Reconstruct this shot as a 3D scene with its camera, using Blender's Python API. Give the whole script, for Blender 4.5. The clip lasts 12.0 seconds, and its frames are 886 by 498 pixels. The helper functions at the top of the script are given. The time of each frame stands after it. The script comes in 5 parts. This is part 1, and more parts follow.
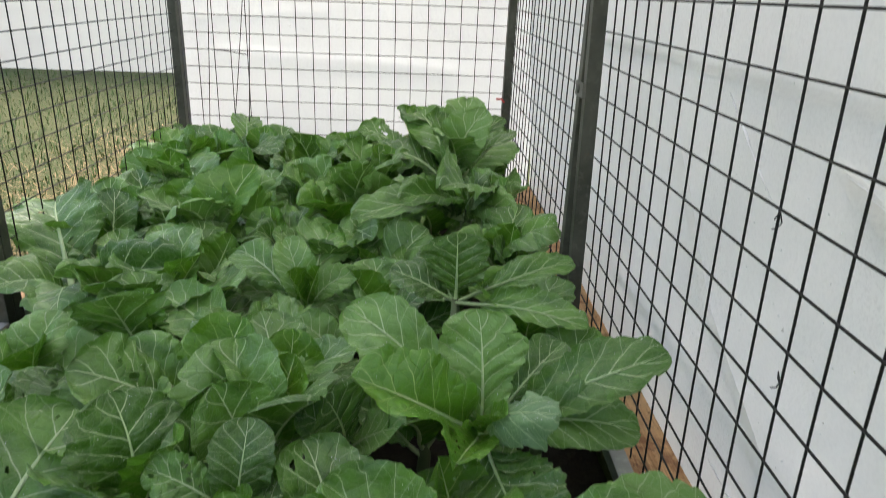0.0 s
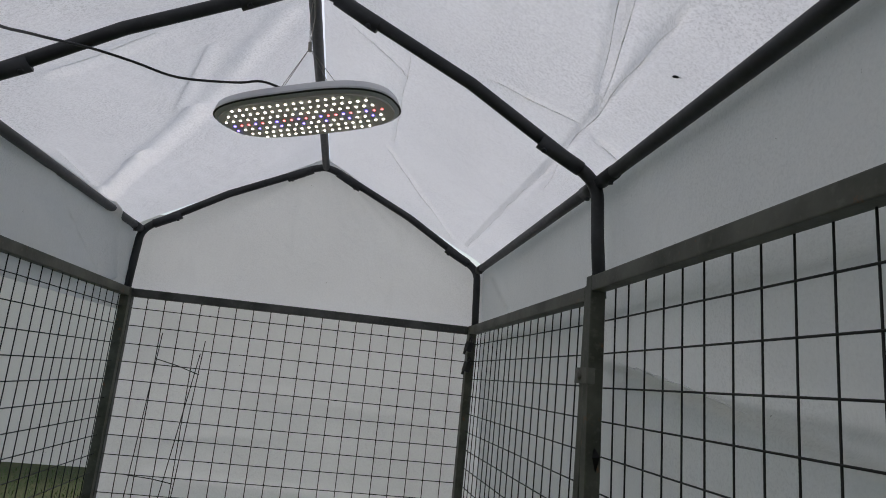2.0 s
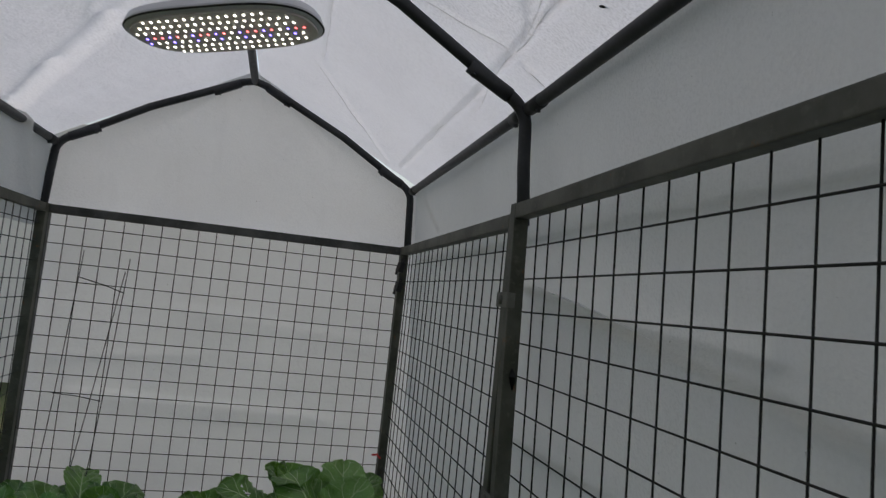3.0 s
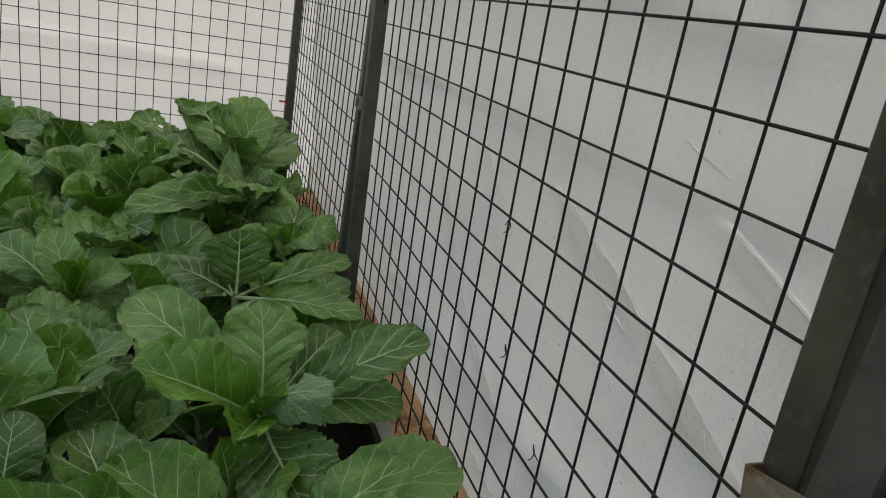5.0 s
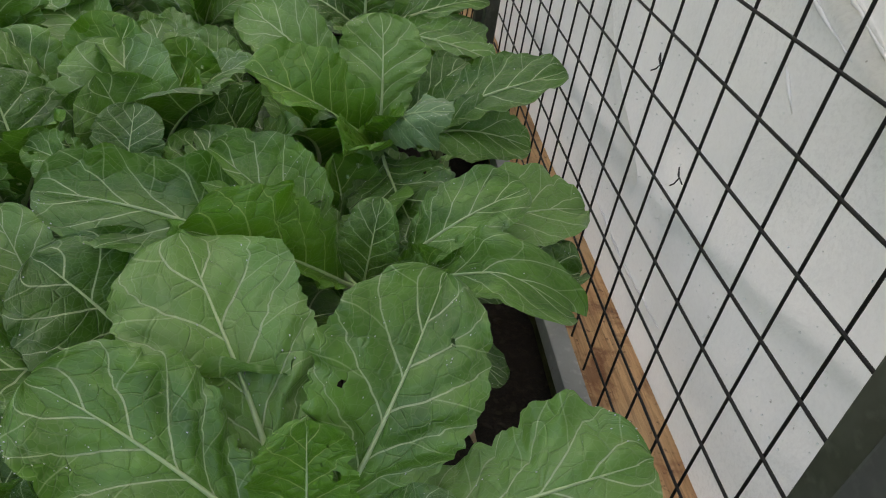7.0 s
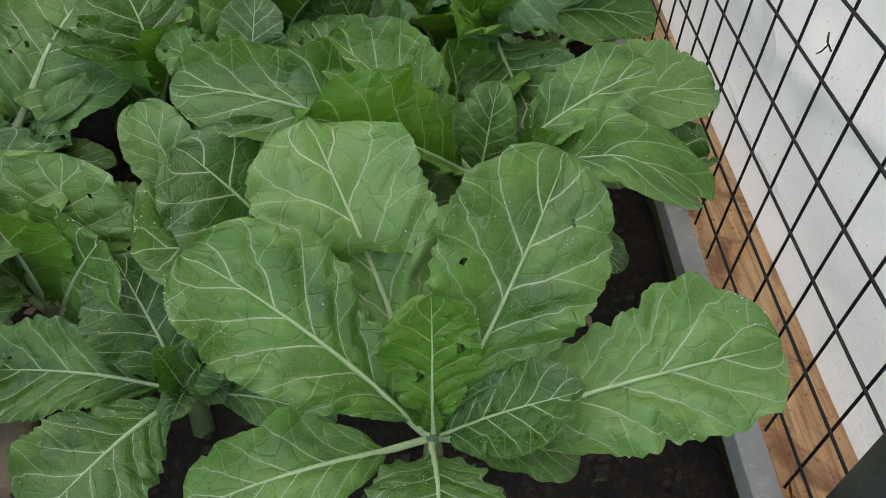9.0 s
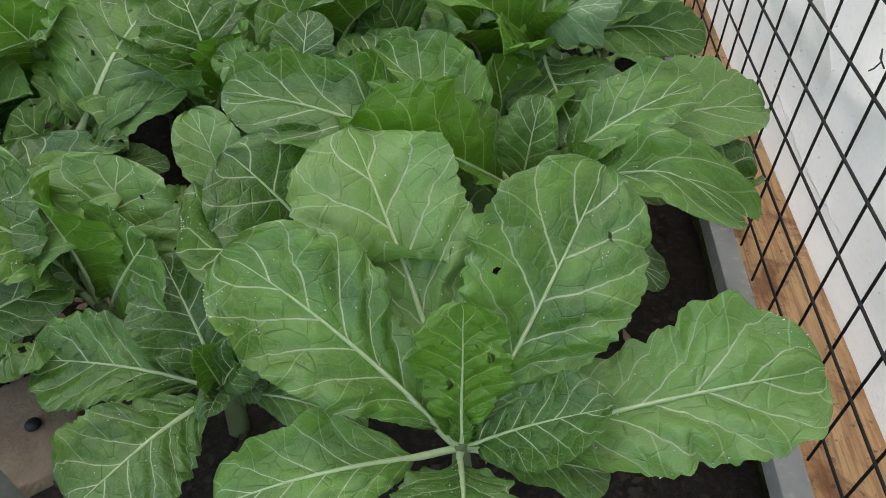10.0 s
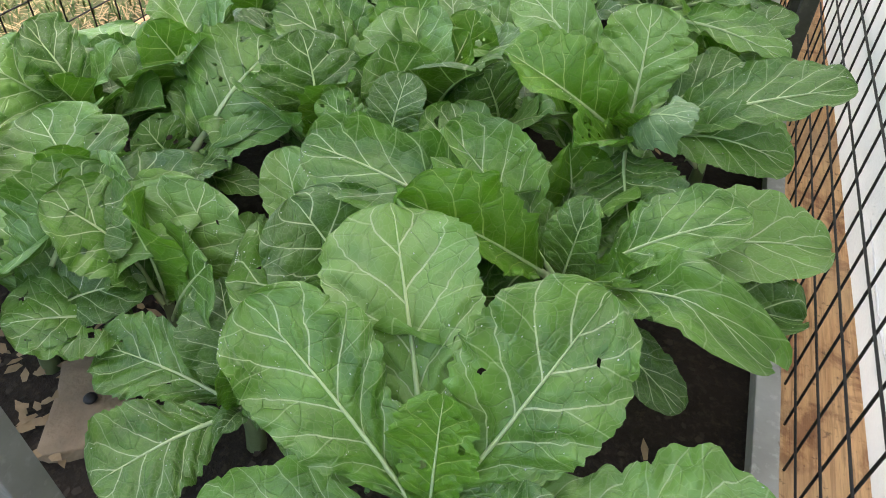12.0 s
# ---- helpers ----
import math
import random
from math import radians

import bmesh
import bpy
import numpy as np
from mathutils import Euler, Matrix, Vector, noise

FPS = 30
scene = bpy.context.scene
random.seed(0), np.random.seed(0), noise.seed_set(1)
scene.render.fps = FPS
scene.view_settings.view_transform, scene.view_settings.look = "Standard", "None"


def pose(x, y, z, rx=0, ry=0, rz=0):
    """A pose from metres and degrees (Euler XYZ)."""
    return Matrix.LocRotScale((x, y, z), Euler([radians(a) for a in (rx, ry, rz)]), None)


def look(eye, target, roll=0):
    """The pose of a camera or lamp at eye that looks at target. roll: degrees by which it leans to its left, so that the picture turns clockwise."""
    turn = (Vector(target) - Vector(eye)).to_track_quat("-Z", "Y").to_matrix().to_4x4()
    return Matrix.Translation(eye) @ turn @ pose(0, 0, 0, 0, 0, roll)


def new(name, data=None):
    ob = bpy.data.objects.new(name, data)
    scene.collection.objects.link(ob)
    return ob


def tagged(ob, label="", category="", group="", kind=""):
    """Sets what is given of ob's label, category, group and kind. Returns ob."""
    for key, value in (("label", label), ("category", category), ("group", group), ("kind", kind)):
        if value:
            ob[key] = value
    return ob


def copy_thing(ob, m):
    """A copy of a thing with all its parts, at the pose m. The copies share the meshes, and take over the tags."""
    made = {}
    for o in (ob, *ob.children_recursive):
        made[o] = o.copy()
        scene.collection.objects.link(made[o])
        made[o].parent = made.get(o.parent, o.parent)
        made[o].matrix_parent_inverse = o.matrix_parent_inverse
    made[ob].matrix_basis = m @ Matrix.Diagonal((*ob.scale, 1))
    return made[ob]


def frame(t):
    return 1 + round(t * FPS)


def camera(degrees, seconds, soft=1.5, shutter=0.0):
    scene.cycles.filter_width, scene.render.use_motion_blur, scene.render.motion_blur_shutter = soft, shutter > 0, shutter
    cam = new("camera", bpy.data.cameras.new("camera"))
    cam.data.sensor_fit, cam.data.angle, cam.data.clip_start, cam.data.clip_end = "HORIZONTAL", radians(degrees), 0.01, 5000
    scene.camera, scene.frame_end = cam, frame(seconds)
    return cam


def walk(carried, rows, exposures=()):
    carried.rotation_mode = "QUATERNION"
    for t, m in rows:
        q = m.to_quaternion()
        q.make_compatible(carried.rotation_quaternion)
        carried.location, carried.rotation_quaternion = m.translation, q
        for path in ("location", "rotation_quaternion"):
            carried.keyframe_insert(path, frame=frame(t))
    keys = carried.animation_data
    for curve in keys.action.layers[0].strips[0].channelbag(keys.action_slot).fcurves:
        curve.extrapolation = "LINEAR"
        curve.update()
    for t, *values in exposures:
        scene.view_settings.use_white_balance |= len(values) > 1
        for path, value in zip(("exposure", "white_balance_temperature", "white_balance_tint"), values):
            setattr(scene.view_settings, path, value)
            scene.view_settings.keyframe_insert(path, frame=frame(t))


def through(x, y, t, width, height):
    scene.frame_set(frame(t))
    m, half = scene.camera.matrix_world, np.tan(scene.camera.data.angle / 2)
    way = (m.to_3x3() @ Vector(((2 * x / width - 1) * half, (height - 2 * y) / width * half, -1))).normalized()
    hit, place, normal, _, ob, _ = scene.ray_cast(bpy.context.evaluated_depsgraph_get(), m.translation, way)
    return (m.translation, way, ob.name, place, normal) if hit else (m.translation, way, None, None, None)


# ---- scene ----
cam = camera(66.33, 12.0, soft=0.9, shutter=0.12)
PATH = [
    (0, (0.347, -0.143, 1.366), (0.430, 1.720, 0.646), 2.45),
    (0.5, (0.291, -0.062, 1.464), (0.462, 1.927, 1.345), 2.90),
    (0.7, (0.306, -0.015, 1.519), (0.515, 1.974, 1.526), 1.78),
    (1, (0.279, -0.021, 1.536), (0.535, 1.960, 1.632), 4.48),
    (1.5, (0.227, 0.020, 1.570), (0.500, 1.988, 1.804), 5.33),
    (2, (0.184, 0.029, 1.565), (0.438, 1.975, 1.949), 5.92),
    (2.5, (0.183, 0.021, 1.567), (0.424, 1.966, 1.966), 6.62),
    (3, (0.214, 0.013, 1.588), (0.670, 1.954, 1.749), 6.10),
    (3.5, (0.230, -0.077, 1.586), (0.964, 1.780, 1.465), 6.94),
    (3.7, (0.236, -0.117, 1.565), (0.999, 1.719, 1.345), 7.84),
    (5.3, (0.352, -0.288, 1.383), (1.024, 1.444, 0.641), 10.41),
    (5.5, (0.371, -0.292, 1.371), (0.999, 1.421, 0.550), 9.91),
    (6, (0.396, -0.296, 1.318), (0.869, 1.370, 0.318), 9.59),
    (6.3, (0.431, -0.305, 1.292), (0.811, 1.357, 0.247), 10.79),
    (6.5, (0.416, -0.271, 1.268), (0.821, 1.370, 0.199), 11.09),
    (6.9, (0.379, -0.246, 1.235), (0.775, 1.338, 0.081), 11.52),
    (7, (0.393, -0.230, 1.218), (0.733, 1.344, 0.031), 10.71),
    (7.5, (0.374, -0.224, 1.216), (0.650, 1.285, -0.067), 9.54),
    (7.7, (0.373, -0.215, 1.198), (0.621, 1.275, -0.113), 9.03),
    (9.3, (0.388, -0.253, 1.205), (0.374, 1.134, -0.236), 2.34),
    (9.5, (0.391, -0.255, 1.204), (0.348, 1.134, -0.234), 2.03),
    (10, (0.398, -0.255, 1.200), (0.287, 1.168, -0.201), 1.10),
    (10.5, (0.397, -0.238, 1.201), (0.256, 1.195, -0.187), 2.06),
    (11, (0.354, -0.165, 1.205), (0.107, 1.287, -0.148), 1.82),
    (11.5, (0.435, -0.174, 1.242), (-0.043, 1.231, -0.098), 3.00),
    (12, (0.512, -0.210, 1.286), (0.039, 1.178, -0.074), 2.77),
]
walk(cam, [(t, look(eye, target, roll)) for t, eye, target, roll in PATH],
     exposures=((0, 1.35, 6800, 10), (0.5, 0.8, 6600, 10), (1.0, 0.14, 6500, 10), (1.5, -0.12, 6500, 10), (2.0, -0.28, 6450, 10), (2.5, -0.4, 6450, 10), (3.0, -0.45, 6500, 10), (3.5, -0.28, 6600, 10), (5.5, 0.9, 7200, 12), (7, 1.08, 7200, 12), (9.5, 1.6, 7000, 12), (10.5, 1.65, 7000, 12), (11, 1.65, 7000, 12), (12, 2.05, 7000, 12)))

# ---- world, sun, exposure ----
world = bpy.data.worlds.new("sky")
scene.world = world
world.use_nodes = True
wn, wl = world.node_tree.nodes, world.node_tree.links
sky = wn.new("ShaderNodeTexSky")
sky.sky_type, sky.sun_disc = "NISHITA", False
sky.sun_elevation, sky.sun_rotation = radians(61), radians(5)
sky.air_density, sky.dust_density, sky.ozone_density = 1.4, 4.0, 1.0
wl.new(sky.outputs["Color"], wn["Background"].inputs["Color"])
wn["Background"].inputs["Strength"].default_value = 0.15
sun = new("sun", bpy.data.lights.new("sun", "SUN"))
sun.data.energy, sun.data.angle, sun.data.color = 1.5, radians(40), (1.0, 0.97, 0.92)
sun.matrix_world = look((0.7, 7.0, 10), (0, 1.5, 0))

# ---- measures ----
TOP, RAIL = 1.832, 0.43         # panel frame, top and bottom
EAVE, APEX = 2.098, 2.498       # canopy frame
TUBE, WIRE = 0.036, 0.0019
PITCH, ROW, ROW_TOP = 0.0757, 0.0768, 1.745   # spacing of the upright and level wires, highest level wire
NEAR, MID, FAR = 0.016, 1.58, 3.14            # ends of the side panels
HX = 0.77                       # wire plane of the long sides
GROUND, SOIL_TOP = 0.40, 0.345


# ---- building helpers ----
def obj(name, bm, material, parent=None, label="", smooth=False):
    me = bpy.data.meshes.new(name)
    bm.to_mesh(me)
    bm.free()
    for m in material if isinstance(material, (list, tuple)) else (material,):
        me.materials.append(m)
    if smooth:
        me.shade_smooth()
    ob = new(name, me)
    if parent:
        ob.parent = parent
    if label:
        tagged(ob, label)
    return ob


def part(name, bm, material, parent, label="", smooth=False):
    return obj(name, bm, material, parent, label, smooth)


def thing(name, label, category, group="", kind=""):
    return tagged(new(name), label, category, group, kind)


def add_box(bm, lo, hi, bevel=0.0, m=None):
    lo, hi = Vector(lo), Vector(hi)
    geo = bmesh.ops.create_cube(bm, size=1.0, matrix=Matrix.LocRotScale((lo + hi) / 2, None, hi - lo))
    vs = geo["verts"]
    if bevel:
        es = list({e for v in vs for e in v.link_edges})
        r = bmesh.ops.bevel(bm, geom=es, offset=bevel, segments=2, affect="EDGES", profile=0.6)
        vs = list({v for f in r["faces"] for v in f.verts} | {v for v in vs if v.is_valid})
    if m is not None:
        bmesh.ops.transform(bm, matrix=m, verts=[v for v in vs if v.is_valid])
    return vs


def add_bar(bm, a, b, w, h=None, bevel=0.003, up=(0, 0, 1)):
    """A square tube from a to b."""
    a, b = Vector(a), Vector(b)
    h = h or w
    d = (b - a).normalized()
    side = d.cross(Vector(up))
    if side.length < 1e-3:
        side = d.cross(Vector((1, 0, 0)))
    side.normalize()
    top = side.cross(d)
    m = Matrix((side, d, top)).transposed().to_4x4()
    m.translation = (a + b) / 2
    ln = (b - a).length
    add_box(bm, (-w / 2, -ln / 2, -h / 2), (w / 2, ln / 2, h / 2), bevel, m)


def add_tube(bm, pts, r, sides=10, caps=True):
    """A round tube along points; r is one radius or one for each point."""
    pts = [Vector(p) for p in pts]
    rs = r if isinstance(r, (list, tuple)) else [r] * len(pts)
    rings, ref = [], None
    for i, p in enumerate(pts):
        d = (pts[min(i + 1, len(pts) - 1)] - pts[max(i - 1, 0)]).normalized()
        if ref is None:
            ref = d.orthogonal().normalized()
        ref = (ref - d * ref.dot(d)).normalized()
        other = d.cross(ref)
        rings.append([bm.verts.new(p + rs[i] * (math.cos(6.28318 * k / sides) * ref + math.sin(6.28318 * k / sides) * other)) for k in range(sides)])
    for q0, q1 in zip(rings, rings[1:]):
        for k in range(sides):
            bm.faces.new((q0[k], q0[(k + 1) % sides], q1[(k + 1) % sides], q1[k]))
    if caps:
        bm.faces.new(rings[0][::-1])
        bm.faces.new(rings[-1])


def bend(a, b, c, n=6):
    """A quadratic curve from a to c, drawn towards b."""
    a, b, c = Vector(a), Vector(b), Vector(c)
    return [(1 - t) ** 2 * a + 2 * t * (1 - t) * b + t * t * c for t in (i / n for i in range(n + 1))]


# ---- materials ----
class Nodes:
    def __init__(self, name):
        self.mat = bpy.data.materials.new(name)
        self.mat.use_nodes = True
        self.t = self.mat.node_tree
        self.bsdf = self.t.nodes["Principled BSDF"]

    def node(self, kind, **values):
        n = self.t.nodes.new(kind)
        for k, v in values.items():
            if k == "op":
                n.operation = v
            elif k == "blend":
                n.data_type, n.blend_type = "RGBA", v
            elif k == "feature":
                n.feature = v
            elif k == "ramp":
                e = n.color_ramp.elements
                while len(e) < len(v):
                    e.new(0.5)
                for s, (pos, col) in zip(e, v):
                    s.position, s.color = pos, (*col, 1) if len(col) == 3 else col
            elif k == "attribute":
                n.attribute_name = v
            else:
                n.inputs[int(k[1:]) if k[0] == "i" and k[1:].isdigit() else k.replace("_", " ")].default_value = v
        return n

    def link(self, a, b, out=0, inp=0):
        self.t.links.new(a.outputs[out], b.inputs[inp])
        return b

    def maths(self, op, a, b=None, c=None, clamp=False):
        n = self.t.nodes.new("ShaderNodeMath")
        n.operation, n.use_clamp = op, clamp
        for i, v in enumerate((a, b, c)):
            if v is None:
                continue
            if isinstance(v, (int, float)):
                n.inputs[i].default_value = v
            else:
                self.t.links.new(v, n.inputs[i])
        return n.outputs[0]

    def noise(self, scale, detail=4.0, rough=0.55, distortion=0.0, vec=None):
        n = self.t.nodes.new("ShaderNodeTexNoise")
        for k, v in (("Scale", scale), ("Detail", detail), ("Roughness", rough), ("Distortion", distortion)):
            n.inputs[k].default_value = v
        if vec is not None:
            self.t.links.new(vec, n.inputs["Vector"])
        return n

    def coords(self, which="Object"):
        n = self.t.nodes.new("ShaderNodeTexCoord")
        return n.outputs[which]

    def ramp(self, fac, stops):
        n = self.node("ShaderNodeValToRGB", ramp=stops)
        self.t.links.new(fac, n.inputs[0])
        return n.outputs[0]

    def mix(self, fac, a, b, blend="MIX"):
        n = self.t.nodes.new("ShaderNodeMix")
        n.data_type, n.blend_type = "RGBA", blend
        for sock, v in ((n.inputs[0], fac), (n.inputs[6], a), (n.inputs[7], b)):
            if isinstance(v, (int, float)):
                sock.default_value = v
            elif isinstance(v, tuple):
                sock.default_value = (*v, 1)
            else:
                self.t.links.new(v, sock)
        return n.outputs[2]

    def bump(self, height, strength=0.3, distance=0.01):
        n = self.t.nodes.new("ShaderNodeBump")
        n.inputs["Strength"].default_value, n.inputs["Distance"].default_value = strength, distance
        self.t.links.new(height, n.inputs["Height"])
        self.t.links.new(n.outputs[0], self.bsdf.inputs["Normal"])
        return n.outputs[0]

    def set(self, **values):
        for k, v in values.items():
            sock = self.bsdf.inputs[k.replace("_", " ")]
            if isinstance(v, (int, float)):
                sock.default_value = v
            elif isinstance(v, tuple):
                sock.default_value = (*v, 1)
            else:
                self.t.links.new(v, sock)
        return self


def mat_steel(name, base, dark, rust=0.0, rough=0.58, metal=0.12):
    """Weathered grey steel tube with smudges, green dirt and a little rust."""
    g = Nodes(name)
    v = g.coords()
    n1, n2, n3 = g.noise(9, 5, vec=v), g.noise(60, 4, vec=v), g.noise(22, 6, 0.7, vec=v)
    c = g.mix(g.ramp(n1.outputs[0], [(0.35, (0, 0, 0)), (0.7, (1, 1, 1))]), dark, base)
    c = g.mix(g.ramp(n2.outputs[0], [(0.55, (0, 0, 0)), (0.75, (0.5, 0.5, 0.5))]), c, tuple(min(1, k * 1.5) for k in base))
    c = g.mix(g.ramp(n3.outputs[0], [(0.66 - rust, (0, 0, 0)), (0.74 - rust, (0.9, 0.9, 0.9))]), c, (0.16, 0.075, 0.03))
    g.set(Base_Color=c, Metallic=metal, Roughness=g.maths("MULTIPLY_ADD", n2.outputs[0], 0.3, rough - 0.15))
    g.bump(n2.outputs[0], 0.12, 0.002)
    return g.mat


def mat_sheet(name, tint=(0.86, 0.88, 0.9), through=0.5, wrinkle=0.5, wet=0.22):
    """Woven white poly sheet: lets light through, faint folds, beads of water."""
    g = Nodes(name)
    v = g.coords()
    n1, n2 = g.noise(1.6, 4, vec=v), g.noise(7, 5, 0.6, 0.6, vec=v)
    stretch = g.node("ShaderNodeMapping", Scale=(1.0, 1.0, 0.25))
    g.t.links.new(v, stretch.inputs[0])
    n3 = g.noise(12, 3, vec=stretch.outputs[0])
    c = g.mix(g.ramp(n1.outputs[0], [(0.3, (0, 0, 0)), (0.75, (1, 1, 1))]), tuple(k * 0.9 for k in tint), tint)
    c = g.mix(g.ramp(n3.outputs[0], [(0.6, (0, 0, 0)), (0.85, (0.35, 0.35, 0.35))]), c, tuple(k * 0.8 for k in tint))
    n4, n5 = g.noise(130, 3, 0.7, vec=v), g.noise(38, 4, 0.7, vec=v)
    c = g.mix(g.ramp(n4.outputs[0], [(0.42, (0, 0, 0)), (0.7, (wet, wet, wet))]), c, tuple(k * 0.72 for k in tint))
    patch = g.maths("MULTIPLY", g.ramp(g.noise(2.3, 3, vec=v).outputs[0], [(0.42, (0, 0, 0)), (0.62, (1, 1, 1))]), g.ramp(g.noise(190, 2, 0.6, vec=v).outputs[0], [(0.52, (0, 0, 0)), (0.6, (wet, wet, wet))]))
    c = g.mix(patch, c, tuple(k * 0.6 for k in tint))
    c = g.mix(g.ramp(n5.outputs[0], [(0.715, (0, 0, 0)), (0.74, (0.7, 0.7, 0.7))]), c, (0.25, 0.24, 0.21))
    h = g.maths("ADD", g.maths("MULTIPLY_ADD", n2.outputs[0], 1.0, g.maths("MULTIPLY", n1.outputs[0], 2.0)), g.maths("MULTIPLY", n4.outputs[0], 0.07))
    bump = g.bump(h, wrinkle, 0.012)
    g.set(Base_Color=c, Roughness=0.3, Specular_IOR_Level=0.4)
    tr = g.node("ShaderNodeBsdfTranslucent")
    g.t.links.new(c, tr.inputs[0])
    g.t.links.new(bump, tr.inputs["Normal"])
    mx = g.node("ShaderNodeMixShader", i0=through)
    g.t.links.new(g.bsdf.outputs[0], mx.inputs[1])
    g.t.links.new(tr.outputs[0], mx.inputs[2])
    g.t.links.new(mx.outputs[0], g.t.nodes["Material Output"].inputs[0])
    return g.mat


def mat_leaf(name, dark, light, young=False):
    """Brassica leaf: waxy blue-green, pale veins that branch from the midrib."""
    g = Nodes(name)
    uv = g.coords("UV")
    sep = g.node("ShaderNodeSeparateXYZ")
    g.t.links.new(uv, sep.inputs[0])
    u, w = sep.outputs[0], sep.outputs[1]
    rnd = g.node("ShaderNodeObjectInfo").outputs["Random"]
    shift = g.node("ShaderNodeCombineXYZ")
    g.t.links.new(g.maths("MULTIPLY", rnd, 40.0), shift.inputs[2])
    own = g.node("ShaderNodeVectorMath", op="ADD")
    g.t.links.new(uv, own.inputs[0])
    g.t.links.new(shift.outputs[0], own.inputs[1])
    own = own.outputs[0]
    wob = g.noise(2.6, 1.5, vec=own)
    across = g.maths("MULTIPLY", g.maths("SUBTRACT", w, 0.5), 2.0)
    av = g.maths("ABSOLUTE", across)
    side = g.maths("MULTIPLY", g.maths("SIGN", across), 0.37)
    # side veins: oblique lines that bend towards the tip and thin out
    bow = g.maths("MULTIPLY", g.maths("POWER", av, 0.85), 1.75)
    ph = g.maths("ADD", g.maths("SUBTRACT", g.maths("MULTIPLY", u, 6.0), bow), g.maths("ADD", side, g.maths("MULTIPLY", wob.outputs[0], 0.4)))
    tri = g.maths("ABSOLUTE", g.maths("SUBTRACT", g.maths("FRACT", ph), 0.5))
    wid = g.maths("MULTIPLY_ADD", av, -0.028, 0.044)
    vein = g.maths("MULTIPLY", g.maths("SUBTRACT", 1.0, g.maths("DIVIDE", tri, wid), clamp=True), 2.4, clamp=True)
    halo = g.maths("SUBTRACT", 1.0, g.maths("MULTIPLY", tri, 6.0), clamp=True)
    # forks near the margin
    fork = g.maths("MULTIPLY", g.maths("SUBTRACT", av, 0.4), 1.3)
    tri2 = g.maths("ABSOLUTE", g.maths("SUBTRACT", g.maths("FRACT", g.maths("ADD", ph, fork)), 0.5))
    vein2 = g.maths("MULTIPLY", g.maths("SUBTRACT", 1.0, g.maths("DIVIDE", tri2, 0.022), clamp=True), g.maths("GREATER_THAN", av, 0.4))
    tri3 = g.maths("ABSOLUTE", g.maths("SUBTRACT", g.maths("FRACT", g.maths("SUBTRACT", ph, g.maths("MULTIPLY", g.maths("SUBTRACT", av, 0.62), 1.6))), 0.5))
    vein3 = g.maths("MULTIPLY", g.maths("SUBTRACT", 1.0, g.maths("DIVIDE", tri3, 0.018), clamp=True), g.maths("GREATER_THAN", av, 0.62))
    # twigs that leave the side veins, and a fine net between them
    mp = g.node("ShaderNodeMapping", Scale=(1.0, 0.62, 1.0), Rotation=(0, 0, 0.5))
    g.t.links.new(g.mix(0.06, own, wob.outputs["Color"]), mp.inputs[0])
    vor = g.node("ShaderNodeTexVoronoi", feature="DISTANCE_TO_EDGE", Scale=10.0)
    vor2 = g.node("ShaderNodeTexVoronoi", feature="DISTANCE_TO_EDGE", Scale=34.0)
    g.t.links.new(mp.outputs[0], vor.inputs["Vector"])
    g.t.links.new(mp.outputs[0], vor2.inputs["Vector"])
    twig = g.maths("SUBTRACT", 1.0, g.maths("MULTIPLY", vor.outputs[0], 30.0), clamp=True)
    net = g.maths("SUBTRACT", 1.0, g.maths("MULTIPLY", vor2.outputs[0], 12.0), clamp=True)
    n1, n2, n3 = g.noise(3.2, 4, vec=own), g.noise(26, 4, vec=own), g.noise(9, 5, 0.6, vec=own)
    c = g.mix(g.ramp(n1.outputs[0], [(0.3, (0, 0, 0)), (0.7, (1, 1, 1))]), dark, light)
    # leaf by leaf: some yellower with painted shade, some bluish with bloom and painted sheen
    tone = g.maths("FRACT", g.maths("MULTIPLY", rnd, 7.31)) if not young else g.maths("MULTIPLY_ADD", rnd, 0.2, 0.4)
    c = g.mix(g.ramp(tone, [(0.12, (0.9, 0.9, 0.9)), (0.4, (0, 0, 0))]), c, tuple(k * f for k, f in zip(dark, (0.85, 0.88, 0.5))))
    c = g.mix(g.ramp(tone, [(0.55, (0, 0, 0)), (0.9, (0.85, 0.85, 0.85))]), c, tuple(k * f for k, f in zip(light, (1.2, 1.05, 1.75))))
    c = g.mix(g.ramp(n3.outputs[0], [(0.45, (0, 0, 0)), (0.72, (0.3, 0.3, 0.3))]), c, tuple(k * f for k, f in zip(light, (1.3, 1.2, 1.7))))
    pale = (0.58, 0.70, 0.41) if not young else (0.40, 0.55, 0.17)
    c = g.mix(g.maths("MULTIPLY", halo, 0.10), c, pale)
    c = g.mix(g.maths("MULTIPLY", net, 0.10), c, pale)
    c = g.mix(g.maths("MULTIPLY", twig, 0.11), c, pale)
    c = g.mix(g.maths("MULTIPLY", vein3, 0.35), c, pale)
    c = g.mix(g.maths("MULTIPLY", vein2, 0.42), c, pale)
    c = g.mix(g.maths("MULTIPLY", vein, g.maths("MULTIPLY_ADD", av, -0.4, 0.92)), c, pale)
    c = g.mix(g.ramp(n2.outputs[0], [(0.72, (0, 0, 0)), (0.8, (0.4, 0.4, 0.4))]), c, (0.24, 0.27, 0.09))
